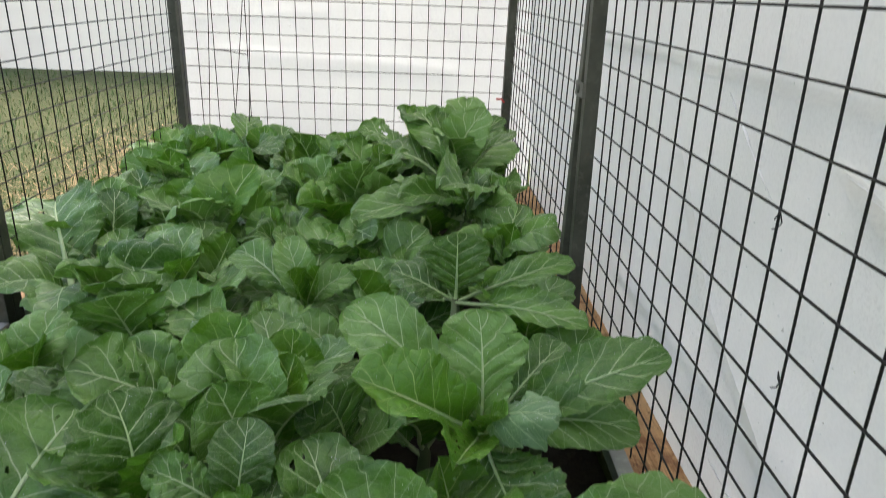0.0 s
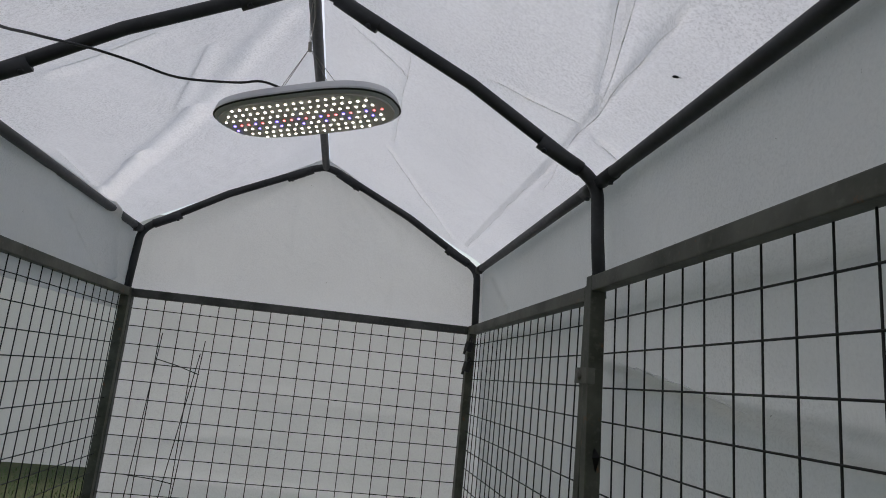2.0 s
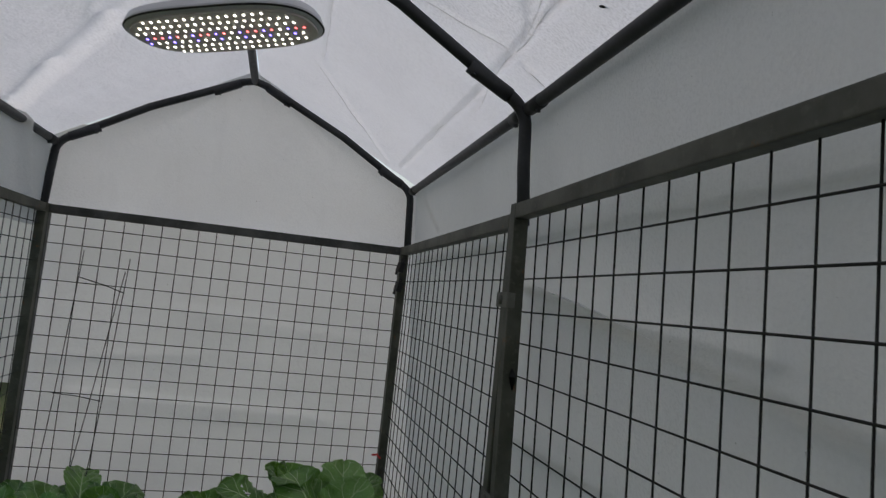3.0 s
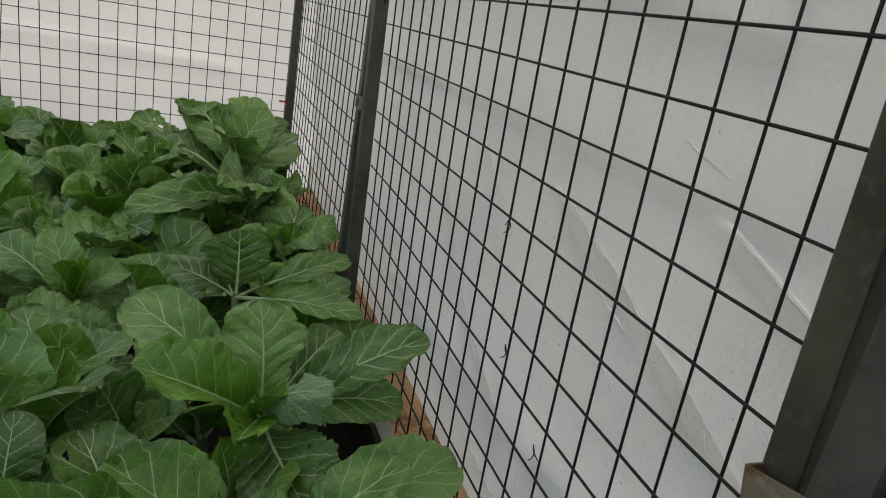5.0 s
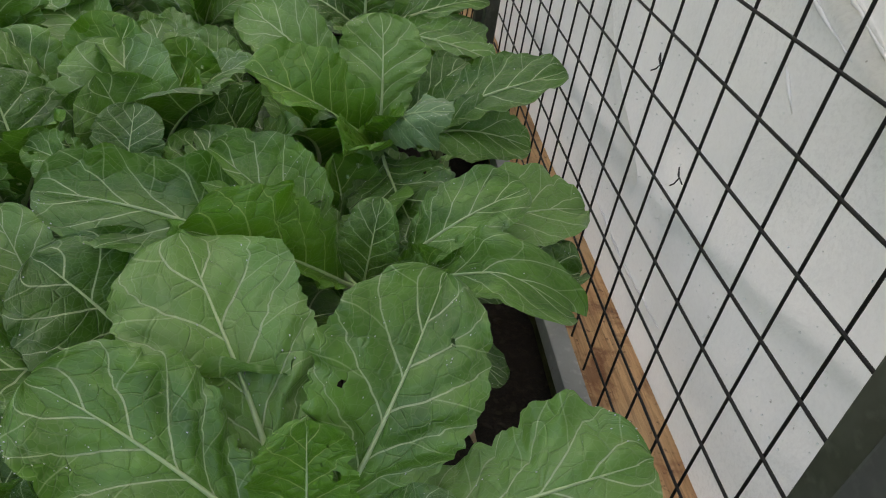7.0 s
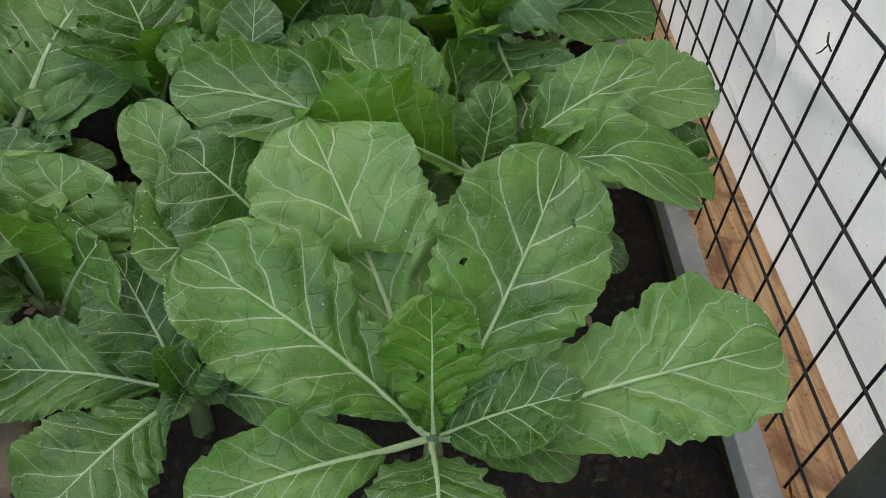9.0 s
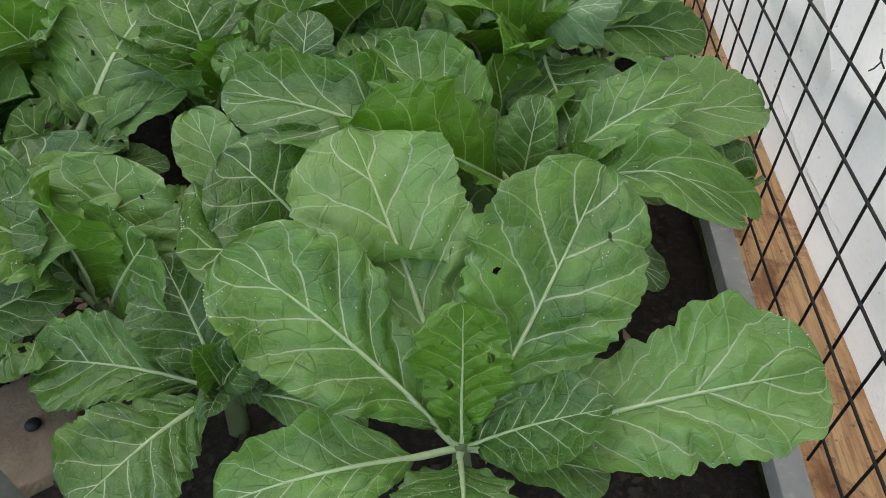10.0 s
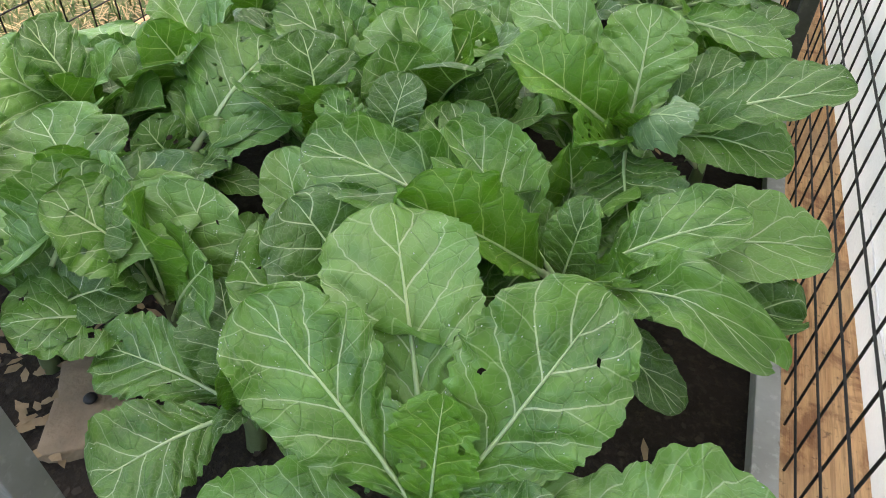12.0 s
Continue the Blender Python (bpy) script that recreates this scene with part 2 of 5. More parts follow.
    puff = g.maths("ADD", g.maths("MULTIPLY", g.maths("MINIMUM", g.maths("MULTIPLY", vor.outputs[0], 4.0), 1.0), 0.25), g.maths("MULTIPLY", n3.outputs[0], 0.45))
    h = g.maths("SUBTRACT", puff, g.maths("ADD", g.maths("MULTIPLY", twig, 0.4), g.maths("ADD", g.maths("MULTIPLY", net, 0.12), g.maths("MULTIPLY", vein, 0.7))))
    g.bump(h, 0.6, 0.004)
    g.set(Base_Color=c, Roughness=g.maths("MULTIPLY_ADD", n2.outputs[0], 0.2, 0.25), Specular_IOR_Level=0.75)
    tr = g.node("ShaderNodeBsdfTranslucent")
    g.t.links.new(g.mix(0.55, c, (0.16, 0.42, 0.02)), tr.inputs[0])
    mx = g.node("ShaderNodeMixShader", i0=0.16)
    g.t.links.new(g.bsdf.outputs[0], mx.inputs[1])
    g.t.links.new(tr.outputs[0], mx.inputs[2])
    g.t.links.new(mx.outputs[0], g.t.nodes["Material Output"].inputs[0])
    return g.mat


def mat_plain(name, col, rough=0.6, metal=0.0, vary=0.25, scale=20, bump=0.2, gloss=0.5):
    g = Nodes(name)
    v = g.coords()
    n1, n2 = g.noise(scale, 5, vec=v), g.noise(scale * 6, 4, vec=v)
    c = g.mix(n1.outputs[0], tuple(k * (1 - vary) for k in col), tuple(min(1, k * (1 + vary)) for k in col))
    g.set(Base_Color=c, Roughness=rough, Metallic=metal, Specular_IOR_Level=gloss)
    g.bump(n2.outputs[0], bump, 0.003)
    return g.mat


def mat_wood(name, light, dark):
    """Weathered plank, grain along y, knots, brown stains and splinters."""
    g = Nodes(name)
    v = g.coords()
    mp = g.node("ShaderNodeMapping", Scale=(26.0, 1.4, 26.0))
    g.t.links.new(v, mp.inputs[0])
    n1, n2, n3 = g.noise(1.6, 6, 0.66, 1.6, vec=mp.outputs[0]), g.noise(7, 6, 0.7, 0.6, vec=v), g.noise(90, 3, vec=v)
    fine = g.noise(7, 4, 0.6, 0.3, vec=mp.outputs[0])
    c = g.mix(g.ramp(n1.outputs[0], [(0.36, (0, 0, 0)), (0.62, (1, 1, 1))]), dark, light)
    c = g.mix(g.ramp(fine.outputs[0], [(0.5, (0, 0, 0)), (0.62, (0.55, 0.55, 0.55))]), c, tuple(k * 0.6 for k in dark))
    c = g.mix(g.ramp(n2.outputs[0], [(0.5, (0, 0, 0)), (0.6, (0.75, 0.75, 0.75))]), c, (0.21, 0.075, 0.03))
    c = g.mix(g.ramp(g.noise(3.1, 3, vec=v).outputs[0], [(0.52, (0, 0, 0)), (0.66, (0.6, 0.6, 0.6))]), c, (0.55, 0.36, 0.19))
    c = g.mix(g.ramp(n3.outputs[0], [(0.62, (0, 0, 0)), (0.7, (0.6, 0.6, 0.6))]), c, (0.07, 0.035, 0.02))
    g.set(Base_Color=c, Roughness=0.72)
    g.bump(g.maths("ADD", n1.outputs[0], g.maths("MULTIPLY", fine.outputs[0], 0.6)), 0.8, 0.006)
    return g.mat


def mat_ground(name, cols, scale):
    g = Nodes(name)
    v = g.coords()
    n1, n2, n3 = g.noise(scale, 6, 0.65, vec=v), g.noise(scale * 9, 5, 0.7, vec=v), g.noise(0.9, 3, vec=v)
    c = g.mix(g.ramp(n1.outputs[0], [(0.35, (0, 0, 0)), (0.65, (1, 1, 1))]), cols[0], cols[1])
    c = g.mix(g.ramp(n2.outputs[0], [(0.5, (0, 0, 0)), (0.7, (0.8, 0.8, 0.8))]), c, cols[2])
    c = g.mix(g.ramp(n3.outputs[0], [(0.4, (0, 0, 0)), (0.7, (0.5, 0.5, 0.5))]), c, cols[1])
    g.set(Base_Color=c, Roughness=0.95)
    g.bump(n2.outputs[0], 0.9, 0.02)
    return g.mat


STEEL = mat_steel("weathered steel", (0.10, 0.10, 0.098), (0.038, 0.04, 0.038))
STEEL_GREEN = mat_steel("steel with green dirt", (0.105, 0.106, 0.085), (0.04, 0.043, 0.03), 0.03)
STEEL_LIGHT = mat_steel("galvanised rail", (0.42, 0.42, 0.40), (0.27, 0.27, 0.25), 0.02)
POLE = mat_steel("dark canopy pole", (0.034, 0.036, 0.04), (0.016, 0.017, 0.02), -0.1)
CLAMP = mat_steel("rusty clamp", (0.3, 0.27, 0.22), (0.18, 0.15, 0.11), 0.12)
CLAMP_GREY = mat_steel("dull grey clamp", (0.15, 0.15, 0.13), (0.07, 0.07, 0.06), 0.03)
WIREMAT = mat_plain("black coated wire", (0.02, 0.019, 0.018), 0.65, 0.0, 0.4, 40, 0.1, 0.25)
SHEET = mat_sheet("white poly sheet", (0.815, 0.81, 0.80), 0.41)
END = mat_sheet("thin white poly sheet", (0.82, 0.83, 0.845), 0.43)
ROOF = mat_sheet("white roof sheet", (0.86, 0.86, 0.89), 0.62, 0.9, 0.5)
FAR_SHEET = mat_sheet("warm white far sheet", (0.80, 0.775, 0.74), 0.3)
SOIL = mat_ground("dark soil", ((0.016, 0.010, 0.006), (0.034, 0.022, 0.013), (0.075, 0.052, 0.032)), 9)
GRASS = mat_ground("grass ground", ((0.06, 0.08, 0.022), (0.095, 0.10, 0.034), (0.17, 0.14, 0.06)), 3)
PLANK = mat_wood("weathered plank", (0.70, 0.43, 0.21), (0.48, 0.25, 0.11))
LEAF = mat_leaf("waxy leaf", (0.036, 0.126, 0.007), (0.15, 0.335, 0.044))
LEAF_YOUNG = mat_leaf("young leaf", (0.065, 0.205, 0.007), (0.112, 0.285, 0.014), True)
RIB = mat_plain("pale leaf rib", (0.50, 0.63, 0.34), 0.45, 0, 0.2, 30, 0.1)


def mat_drop():
    g = Nodes("water drop with painted highlight")
    # white, nearly opaque base: the drops' highlights are put into their colour
    g.set(Base_Color=(0.95, 0.97, 0.97), Roughness=0.08, IOR=1.33, Transmission_Weight=0.12)
    return g.mat


DROP = mat_drop()


def mat_glow(name, col, strength):
    g = Nodes(name)
    g.set(Base_Color=(0.8, 0.8, 0.75), Emission_Color=col, Emission_Strength=strength, Roughness=0.3)
    return g.mat


HOUSING = mat_plain("white lamp housing", (0.62, 0.62, 0.66), 0.4, 0, 0.06, 12, 0.05)
BOARD = mat_plain("grey lamp board", (0.55, 0.51, 0.49), 0.35, 0, 0.15, 20, 0.05)
RUBBER = mat_plain("black rubber", (0.012, 0.012, 0.013), 0.5, 0, 0.3, 40, 0.2)
RED_TIE = mat_plain("red plastic tie", (0.55, 0.03, 0.03), 0.45, 0, 0.2, 40, 0.1)
TWINE = mat_plain("grey twine", (0.2, 0.19, 0.17), 0.8, 0, 0.3, 80, 0.3)
STONE = mat_plain("grey-brown paving stone", (0.26, 0.19, 0.125), 0.9, 0, 0.5, 26, 0.9)
LITTER = mat_plain("dry leaf litter", (0.30, 0.21, 0.12), 0.85, 0, 0.5, 30, 0.4)
STRAW = mat_plain("dry straw", (0.36, 0.25, 0.12), 0.8, 0, 0.3, 6, 0.2)
BLADE = mat_plain("grass blade", (0.085, 0.135, 0.03), 0.6, 0, 0.4, 3, 0.1)
CLOD = mat_plain("soil crumbs", (0.05, 0.037, 0.026), 0.95, 0, 0.5, 30, 0.6)
STEM = mat_plain("dull green stalk", (0.13, 0.17, 0.075), 0.6, 0, 0.35, 30, 0.3)
# paler copy of the post steel: side light put into its colour, plus rust
STEEL_LIT = mat_steel("grey steel post in side light", (0.27, 0.27, 0.255), (0.17, 0.17, 0.155), 0.035)
# near-white, for added tubes that imitate glints along creases
CREASE_GLINT = mat_plain("white glint on a crease", (0.93, 0.93, 0.94), 0.2, 0, 0.05, 40, 0.1, 1.0)
WEED = mat_plain("seedling leaf", (0.07, 0.16, 0.03), 0.5, 0, 0.3, 60, 0.1)
LEAF_PALE = mat_leaf("pale leaf underside", (0.06, 0.15, 0.03), (0.155, 0.30, 0.085))


# ---- ground and soil ----
def near_line(p, a, b):
    """Signed distance from the line a-b, and the place along it, in a plane."""
    dx, dy = b[0] - a[0], b[1] - a[1]
    ln = math.hypot(dx, dy)
    t = ((p[0] - a[0]) * dx + (p[1] - a[1]) * dy) / (ln * ln)
    s = ((p[0] - a[0]) * dy - (p[1] - a[1]) * dx) / ln
    over = max(0.0, -t, t - 1) * ln
    return s, over


def crease(p, a, b, amp, sharp, soft):
    """A fold in a sheet: steep on one side of the line, easy on the other, dying out past its ends."""
    s, over = near_line(p, a, b)
    w = soft if s > 0 else sharp
    k = 1 - math.hypot(s / w, over / 0.06)
    return 1.6 * amp * k * k * (3 - 2 * k) if k > 0 else 0.0


def sheet_grid(name, corner, du, dv, nu, nv, off, material, label, category=""):
    """A rectangular sheet with relief off(a, b) along its normal; a and b run from 0 to 1."""
    corner, du, dv = Vector(corner), Vector(du), Vector(dv)
    nrm = du.cross(dv).normalized()
    pts = [corner + du * (i / nu) + dv * (j / nv) + nrm * off(i / nu, j / nv) for i in range(nu + 1) for j in range(nv + 1)]
    faces = [(i * (nv + 1) + j, (i + 1) * (nv + 1) + j, (i + 1) * (nv + 1) + j + 1, i * (nv + 1) + j + 1) for i in range(nu) for j in range(nv)]
    me = bpy.data.meshes.new(name)
    me.from_pydata(pts, [], faces)
    me.materials.append(material)
    me.shade_smooth()
    return tagged(new(name, me), label, category, kind="structure")


def rough(x, y, s, amp):
    return amp * noise.fractal(Vector((x * s, y * s, 3.1)), 0.9, 2.1, 4)


bm = bmesh.new()
gx = [-40 + 80 * i / 16 for i in range(17) if abs(-40 + 80 * i / 16) > 5] + [-5 + 10 * i / 50 for i in range(51)]
gy = [-40 + 80 * i / 16 for i in range(17) if abs(-40 + 80 * i / 16) > 6] + [-5 + 12 * i / 50 for i in range(51)]
gx += [-0.795, -0.775, 0.79, 0.81]
gy += [-0.56, -0.5, 3.1, 3.16]
gx.sort(), gy.sort()
vs = [[bm.verts.new((x, y, GROUND - 0.12 * (-0.78 < x < 0.8 and -0.52 < y < 3.12) + rough(x, y, 1.2, 0.012))) for y in gy] for x in gx]
for i in range(len(gx) - 1):
    for j in range(len(gy) - 1):
        bm.faces.new((vs[i][j], vs[i + 1][j], vs[i + 1][j + 1], vs[i][j + 1]))
tagged(obj("ground", bm, GRASS, smooth=True), "patchy lawn with dry straw-coloured grass", "ground", kind="structure")

sheet_grid("floor", (-HX + 0.012, -0.5, SOIL_TOP), (2 * HX + 0.012, 0, 0), (0, FAR + 0.48, 0), 80, 180,
           lambda a, b: rough(a * 1.5, b * 3.3, 6, 0.02), SOIL, "dark crumbly garden soil under the plants", "soil")


# ---- plank border ----
def plank(x0, x1, y0, y1, z, tilt, label):
    bm = bmesh.new()
    add_box(bm, (-(x1 - x0) / 2, -(y1 - y0) / 2, -0.019), ((x1 - x0) / 2, (y1 - y0) / 2, 0.019), 0.004)
    ob = obj("plank", bm, PLANK)
    ob.matrix_world = pose((x0 + x1) / 2, (y0 + y1) / 2, z, 0, tilt, 0)
    return tagged(ob, label, "plank", "planks round the bed")


plank(HX + 0.016, HX + 0.162, -0.25, 3.2, RAIL - 0.02, 0, "orange-brown stained wooden plank lying outside the wire panels")
plank(-HX - 0.13, -HX - 0.03, -0.1, 3.1, GROUND + 0.02, 0, "pale weathered wooden plank along the open side")


# ---- wire panels ----
def wire_panel(length, label, first, pitch, count, green=False, drift=None, lift=0.0, inset=0.0, fan=0.0, inner=(0.0, 0.0)):
    """Built along y from 0 to length, wires at x = 0 and the posts set in by inner, between RAIL and TOP."""
    p = thing("kennel_panel", label, "wire panel", "kennel panels")
    steel = STEEL_GREEN if green else STEEL
    h = TUBE / 2
    for name, a, b, m in (("post", (inner[0], h + inset - 0.6 * fan, RAIL), (inner[0], h + inset + 0.8 * fan, TOP + lift), steel), ("post", (inner[1], length - h, RAIL), (inner[1], length - h, TOP + lift), steel),
                          ("top_rail", (inner[0], TUBE + inset + 0.8 * fan, TOP - h - 0.002 + lift), (inner[1], length - TUBE, TOP - h - 0.002 + lift), steel), ("bottom_rail", (min(inner), TUBE + inset - 0.6 * fan, RAIL + h), (inner[1], length - TUBE, RAIL + h), STEEL_LIGHT)):
        bm = bmesh.new()
        add_bar(bm, a, b, TUBE)
        part(name, bm, m, p)
    up, along = bmesh.new(), bmesh.new()
    drift = drift or [0.0] * count
    z0, z1 = RAIL + TUBE - 0.004, TOP - TUBE + 0.004 + lift
    add_tube(up, [(0, 0, 0), (0.001, 0, (z1 - z0) / 2), (0, 0, z1 - z0)], WIRE, 6)
    add_tube(along, [(0, 0, 0), (0, 0.001, 0), (0, length - 2 * TUBE + 0.008, 0)], WIRE, 6)
    w = part("wire", up, WIREMAT, p, smooth=True)
    a = part("wire", along, WIREMAT, p, smooth=True)
    w.location, a.location = (0.002, first + drift[0], z0), (-0.0018, TUBE - 0.004, ROW_TOP)
    for i in range(1, count):
        q = new("wire", w.data)
        q.parent, q.location = p, (0.002, first + pitch * i + drift[i], z0)
        q.rotation_euler = (radians(random.uniform(-0.1, 0.1)), radians(random.uniform(-0.1, 0.1)), 0)
    for k in range(1, 17):
        q = new("wire", a.data)
        q.parent, q.location = p, (-0.0018, TUBE - 0.004, ROW_TOP - ROW * k)
        q.rotation_euler = (radians(random.uniform(-0.08, 0.08)), 0, 0)
    return p


SIDE = MID - NEAR - 0.002
east = wire_panel(SIDE, "grey steel kennel panel with black welded wire", 0.092, PITCH, 19, True,
                  [0.009, 0.006, -0.004, -0.006, -0.005, -0.004, -0.004, 0.0, 0.0, 0.002, 0.002, 0.0, 0.003, 0.008, 0.013, 0.017, 0.02, 0.03, 0.02], 0.018, 0.014, 0.02, (0.0, -0.022))
# the panel beside the door leans in a little at its top
lean = Matrix.Rotation(radians(-0.56), 4, "Z") @ Matrix.Rotation(radians(-1.4), 4, "Y") @ Matrix.Rotation(radians(-0.26), 4, "X")
pivot = Vector((HX, 0.794, 1.13))
east.matrix_world = Matrix.Translation(pivot + Vector((0.0185, -0.006, 0.002))) @ lean @ Matrix.Translation(-pivot) @ pose(HX, NEAR, 0)
far = wire_panel(SIDE, "grey steel kennel panel with black welded wire", 0.092, PITCH, 19, True, inner=(-0.02, -0.006))
far.matrix_world = pose(HX + 0.02, MID + 0.002, 0, 0, 0, 0.73)
west = wire_panel(SIDE, "grey steel kennel panel with black welded wire", 0.092, PITCH, 19, True)
west.matrix_world = pose(-HX, NEAR, 0)
copy_thing(west, pose(-HX, MID + 0.002, 0))
north = wire_panel(2 * HX + 0.03, "dark grey steel end panel with black welded wire", 0.785 - 0.6858, 0.0762, 19)
north.matrix_world = pose(HX + 0.015, FAR + 0.02, 0, 0, 0, 90)

# front panel beside the door opening, and the posts of the opening
front = wire_panel(HX - 0.062, "grey steel front panel with rusty welded wire", 0.09, PITCH, 8)
front.matrix_world = pose(-0.062, -0.018, 0, 0, 0, 90)
door = thing("kennel_door", "grey steel kennel door standing open", "door")
door.matrix_world = pose(HX, -0.04, 0, 0, 0, 182)
h = TUBE / 2
for name, a, b in (("stile", (0, h, RAIL), (0, h, TOP)), ("stile", (0, 0.66 - h, RAIL), (0, 0.66 - h, TOP)), ("top_rail", (0, TUBE, TOP - h), (0, 0.66 - TUBE, TOP - h)), ("bottom_rail", (0, TUBE, RAIL + h), (0, 0.66 - TUBE, RAIL + h))):
    bm = bmesh.new()
    add_bar(bm, a, b, TUBE)
    part(name, bm, STEEL, door)
for x, y in ((-0.038, -0.016), (HX - 0.004, -0.014)):
    bm = bmesh.new()
    add_bar(bm, (x, y, RAIL), (x, y, TOP + 0.02), 0.042)
    tagged(obj("door_post", bm, STEEL_LIT if x < 0 else STEEL), "plain grey square steel post of the door opening", "post", "posts of the door opening")


# ---- clamps that tie the panels together ----
def panel_clamp(m, width, label, tall=0.044, skin=None):
    """A folded strap across two posts with a dome-headed bolt; its face looks to -x, its length runs along y."""
    c = thing("panel_clamp", label, "clamp", "clamps on the posts")
    c.matrix_world = m
    w, d = width / 2, 0.003
    bend_line = [(0.018, -w), (0.0, -w), (-0.002, -w + 0.004), (-0.002, w - 0.004), (0.0, w), (0.018, w)]
    inner = [(0.018, -w + d), (0.001, -w + d), (0.001, w - d), (0.018, w - d)]
    bm = bmesh.new()
    f = bm.faces.new([bm.verts.new((x, y, -tall / 2)) for x, y in bend_line + inner[::-1]])
    up = bmesh.ops.extrude_face_region(bm, geom=[f])["geom"]
    bmesh.ops.translate(bm, verts=[v for v in up if isinstance(v, bmesh.types.BMVert)], vec=(0, 0, tall))
    bmesh.ops.recalc_face_normals(bm, faces=bm.faces)
    part("strap", bm, skin or CLAMP, c)
    bm = bmesh.new()
    bmesh.ops.create_uvsphere(bm, u_segments=14, v_segments=8, radius=0.0115)
    bmesh.ops.scale(bm, verts=bm.verts, vec=(0.55, 1, 1))
    bmesh.ops.translate(bm, verts=bm.verts, vec=(-0.003, 0.004, 0))
    part("bolt", bm, skin or CLAMP, c, "" if skin else "rusty dome-headed bolt", True)
    return c


panel_clamp(pose(HX - 0.026, 0.012, 1.107, -13, 0, 0), 0.088, "rusty steel strap clamp with a round bolt", 0.036)
for z, x in ((1.614, 0.742), (1.141, 0.75), (0.588, 0.758)):
    panel_clamp(pose(x, MID, z), 0.084, "dull grey steel strap clamp on the middle posts", 0.036, CLAMP_GREY)

# ---- canopy frame ----
frame_thing = thing("canopy_frame", "dark grey steel tube frame of a pitched canopy", "canopy frame")


def pole(name, pts, r=0.0165):
    bm = bmesh.new()
    add_tube(bm, pts, r, 14)
    return part(name, bm, POLE, frame_thing, smooth=True)


def fitting(a, b, r=0.0195):
    """A sleeve over a joint, with its bolt head."""
    s = pole("sleeve", [a, b], r)
    a, b = Vector(a), Vector(b)
    d = (b - a).normalized()
    down = Vector((0, -0.5, -1))
    down = (down - d * down.dot(d)).normalized()
    bm = bmesh.new()
    p = b - d * 0.02 + down * r
    add_tube(bm, [p, p + down * 0.006, p + down * 0.007], [0.007, 0.007, 0.004], 8)
    part("bolt", bm, POLE, s)


for y in (0.0, MID + 0.035, FAR + 0.02):
    for s in (-1, 1):
        x = s * HX
        pole("upright", [(x + s * 0.012, y - (0.02 if 0.1 < y < 3 else 0.0), TOP - 0.03), (x + s * 0.004, y - 0.004, TOP + 0.12), (x, y, EAVE - 0.05)] + bend((x, y, EAVE - 0.05), (x, y, EAVE), (x - s * 0.05, y, EAVE + 0.03))[1:])
        pole("rafter", [(x - s * 0.05, y, EAVE + 0.03), (s * 0.42, y, (EAVE + APEX) / 2 + 0.012), (s * 0.06, y, APEX - 0.015)] + bend((s * 0.06, y, APEX - 0.015), (s * 0.02, y, APEX), (0, y, APEX))[1:])
        slope = Vector((-s * (HX - 0.11), 0, APEX - EAVE - 0.055)).normalized()
        foot = Vector((x - s * 0.05, y, EAVE + 0.03))
        fitting(foot, foot + slope * 0.125)
        head = Vector((s * 0.06, y, APEX - 0.018))
        fitting(head, head - slope * 0.125)
        for k in (-1, 1):
            if not (k > 0 and y > 3):
                fitting((x, y + k * 0.02, EAVE), (x, y + k * 0.1, EAVE), 0.0185)
for s in (-1, 1):
    pole("eave_rail", [(s * HX, -0.4, EAVE + 0.02), (s * HX, 0.6, EAVE + 0.014), (s * HX, MID + 0.03, EAVE), (s * HX, FAR + 0.02, EAVE)])
pole("ridge_rail", [(0, -0.4, APEX), (0, 1.4, APEX - 0.004), (0, FAR + 0.02, APEX)])


# ---- poly sheets ----
def folds(a, b, k, amp):
    return amp * noise.fractal(Vector((a * k, b * k * 0.6, k)), 1.0, 2.0, 4)


OUT = 0.165
Y0, Y1 = -1.2, FAR + 0.1
# folds of the side sheet: from (y, z) to (y, z), depth, sharp side, soft side
SIDE_FOLDS = (((1.9, 1.25), (0.2, 1.262), 0.014, 0.018, 0.16), ((1.6, 0.63), (0.6, 0.68), 0.009, 0.02, 0.12), ((0.6, 0.69), (0.15, 0.78), 0.010, 0.02, 0.14),
              ((1.66, 1.655), (0.3, 1.44), 0.022, 0.02, 0.17), ((1.6, 1.61), (0.8, 1.555), 0.010, 0.015, 0.06), ((3.0, 1.775), (0.1, 1.79), 0.012, 0.015, 0.2),
              ((0.63, 1.16), (0.47, 1.1), 0.011, 0.011, 0.02), ((0.47, 1.1), (0.29, 1.02), 0.011, 0.011, 0.02), ((0.29, 1.02), (0.18, 0.97), 0.011, 0.011, 0.02),
              ((1.23, 1.07), (0.98, 0.82), 0.011, 0.011, 0.02), ((0.98, 0.82), (0.76, 0.67), 0.011, 0.011, 0.02), ((0.27, 1.23), (0.15, 1.18), 0.011, 0.011, 0.02),
              ((3.0, 2.05), (2.75, 1.9), 0.014, 0.02, 0.08))


def east_relief(a, b):
    p = (Y0 + (Y1 - Y0) * b, GROUND + (EAVE - GROUND + 0.045) * a)
    return folds(a * 1.8, b * 4, 2.2, 0.016) * (1 - a) - sum(crease(p, a0, b0, (0.45 if soft > 0.05 else 1.0) * amp, sharp, soft) for a0, b0, amp, sharp, soft in SIDE_FOLDS)


east_sheet = sheet_grid("wall_east", (HX + OUT, Y0, GROUND), (-OUT + 0.03, 0, EAVE - GROUND + 0.045), (0, Y1 - Y0, 0), 230, 500,
           east_relief, SHEET, "white poly sheet stretched down outside the wire panels", "sheet wall")


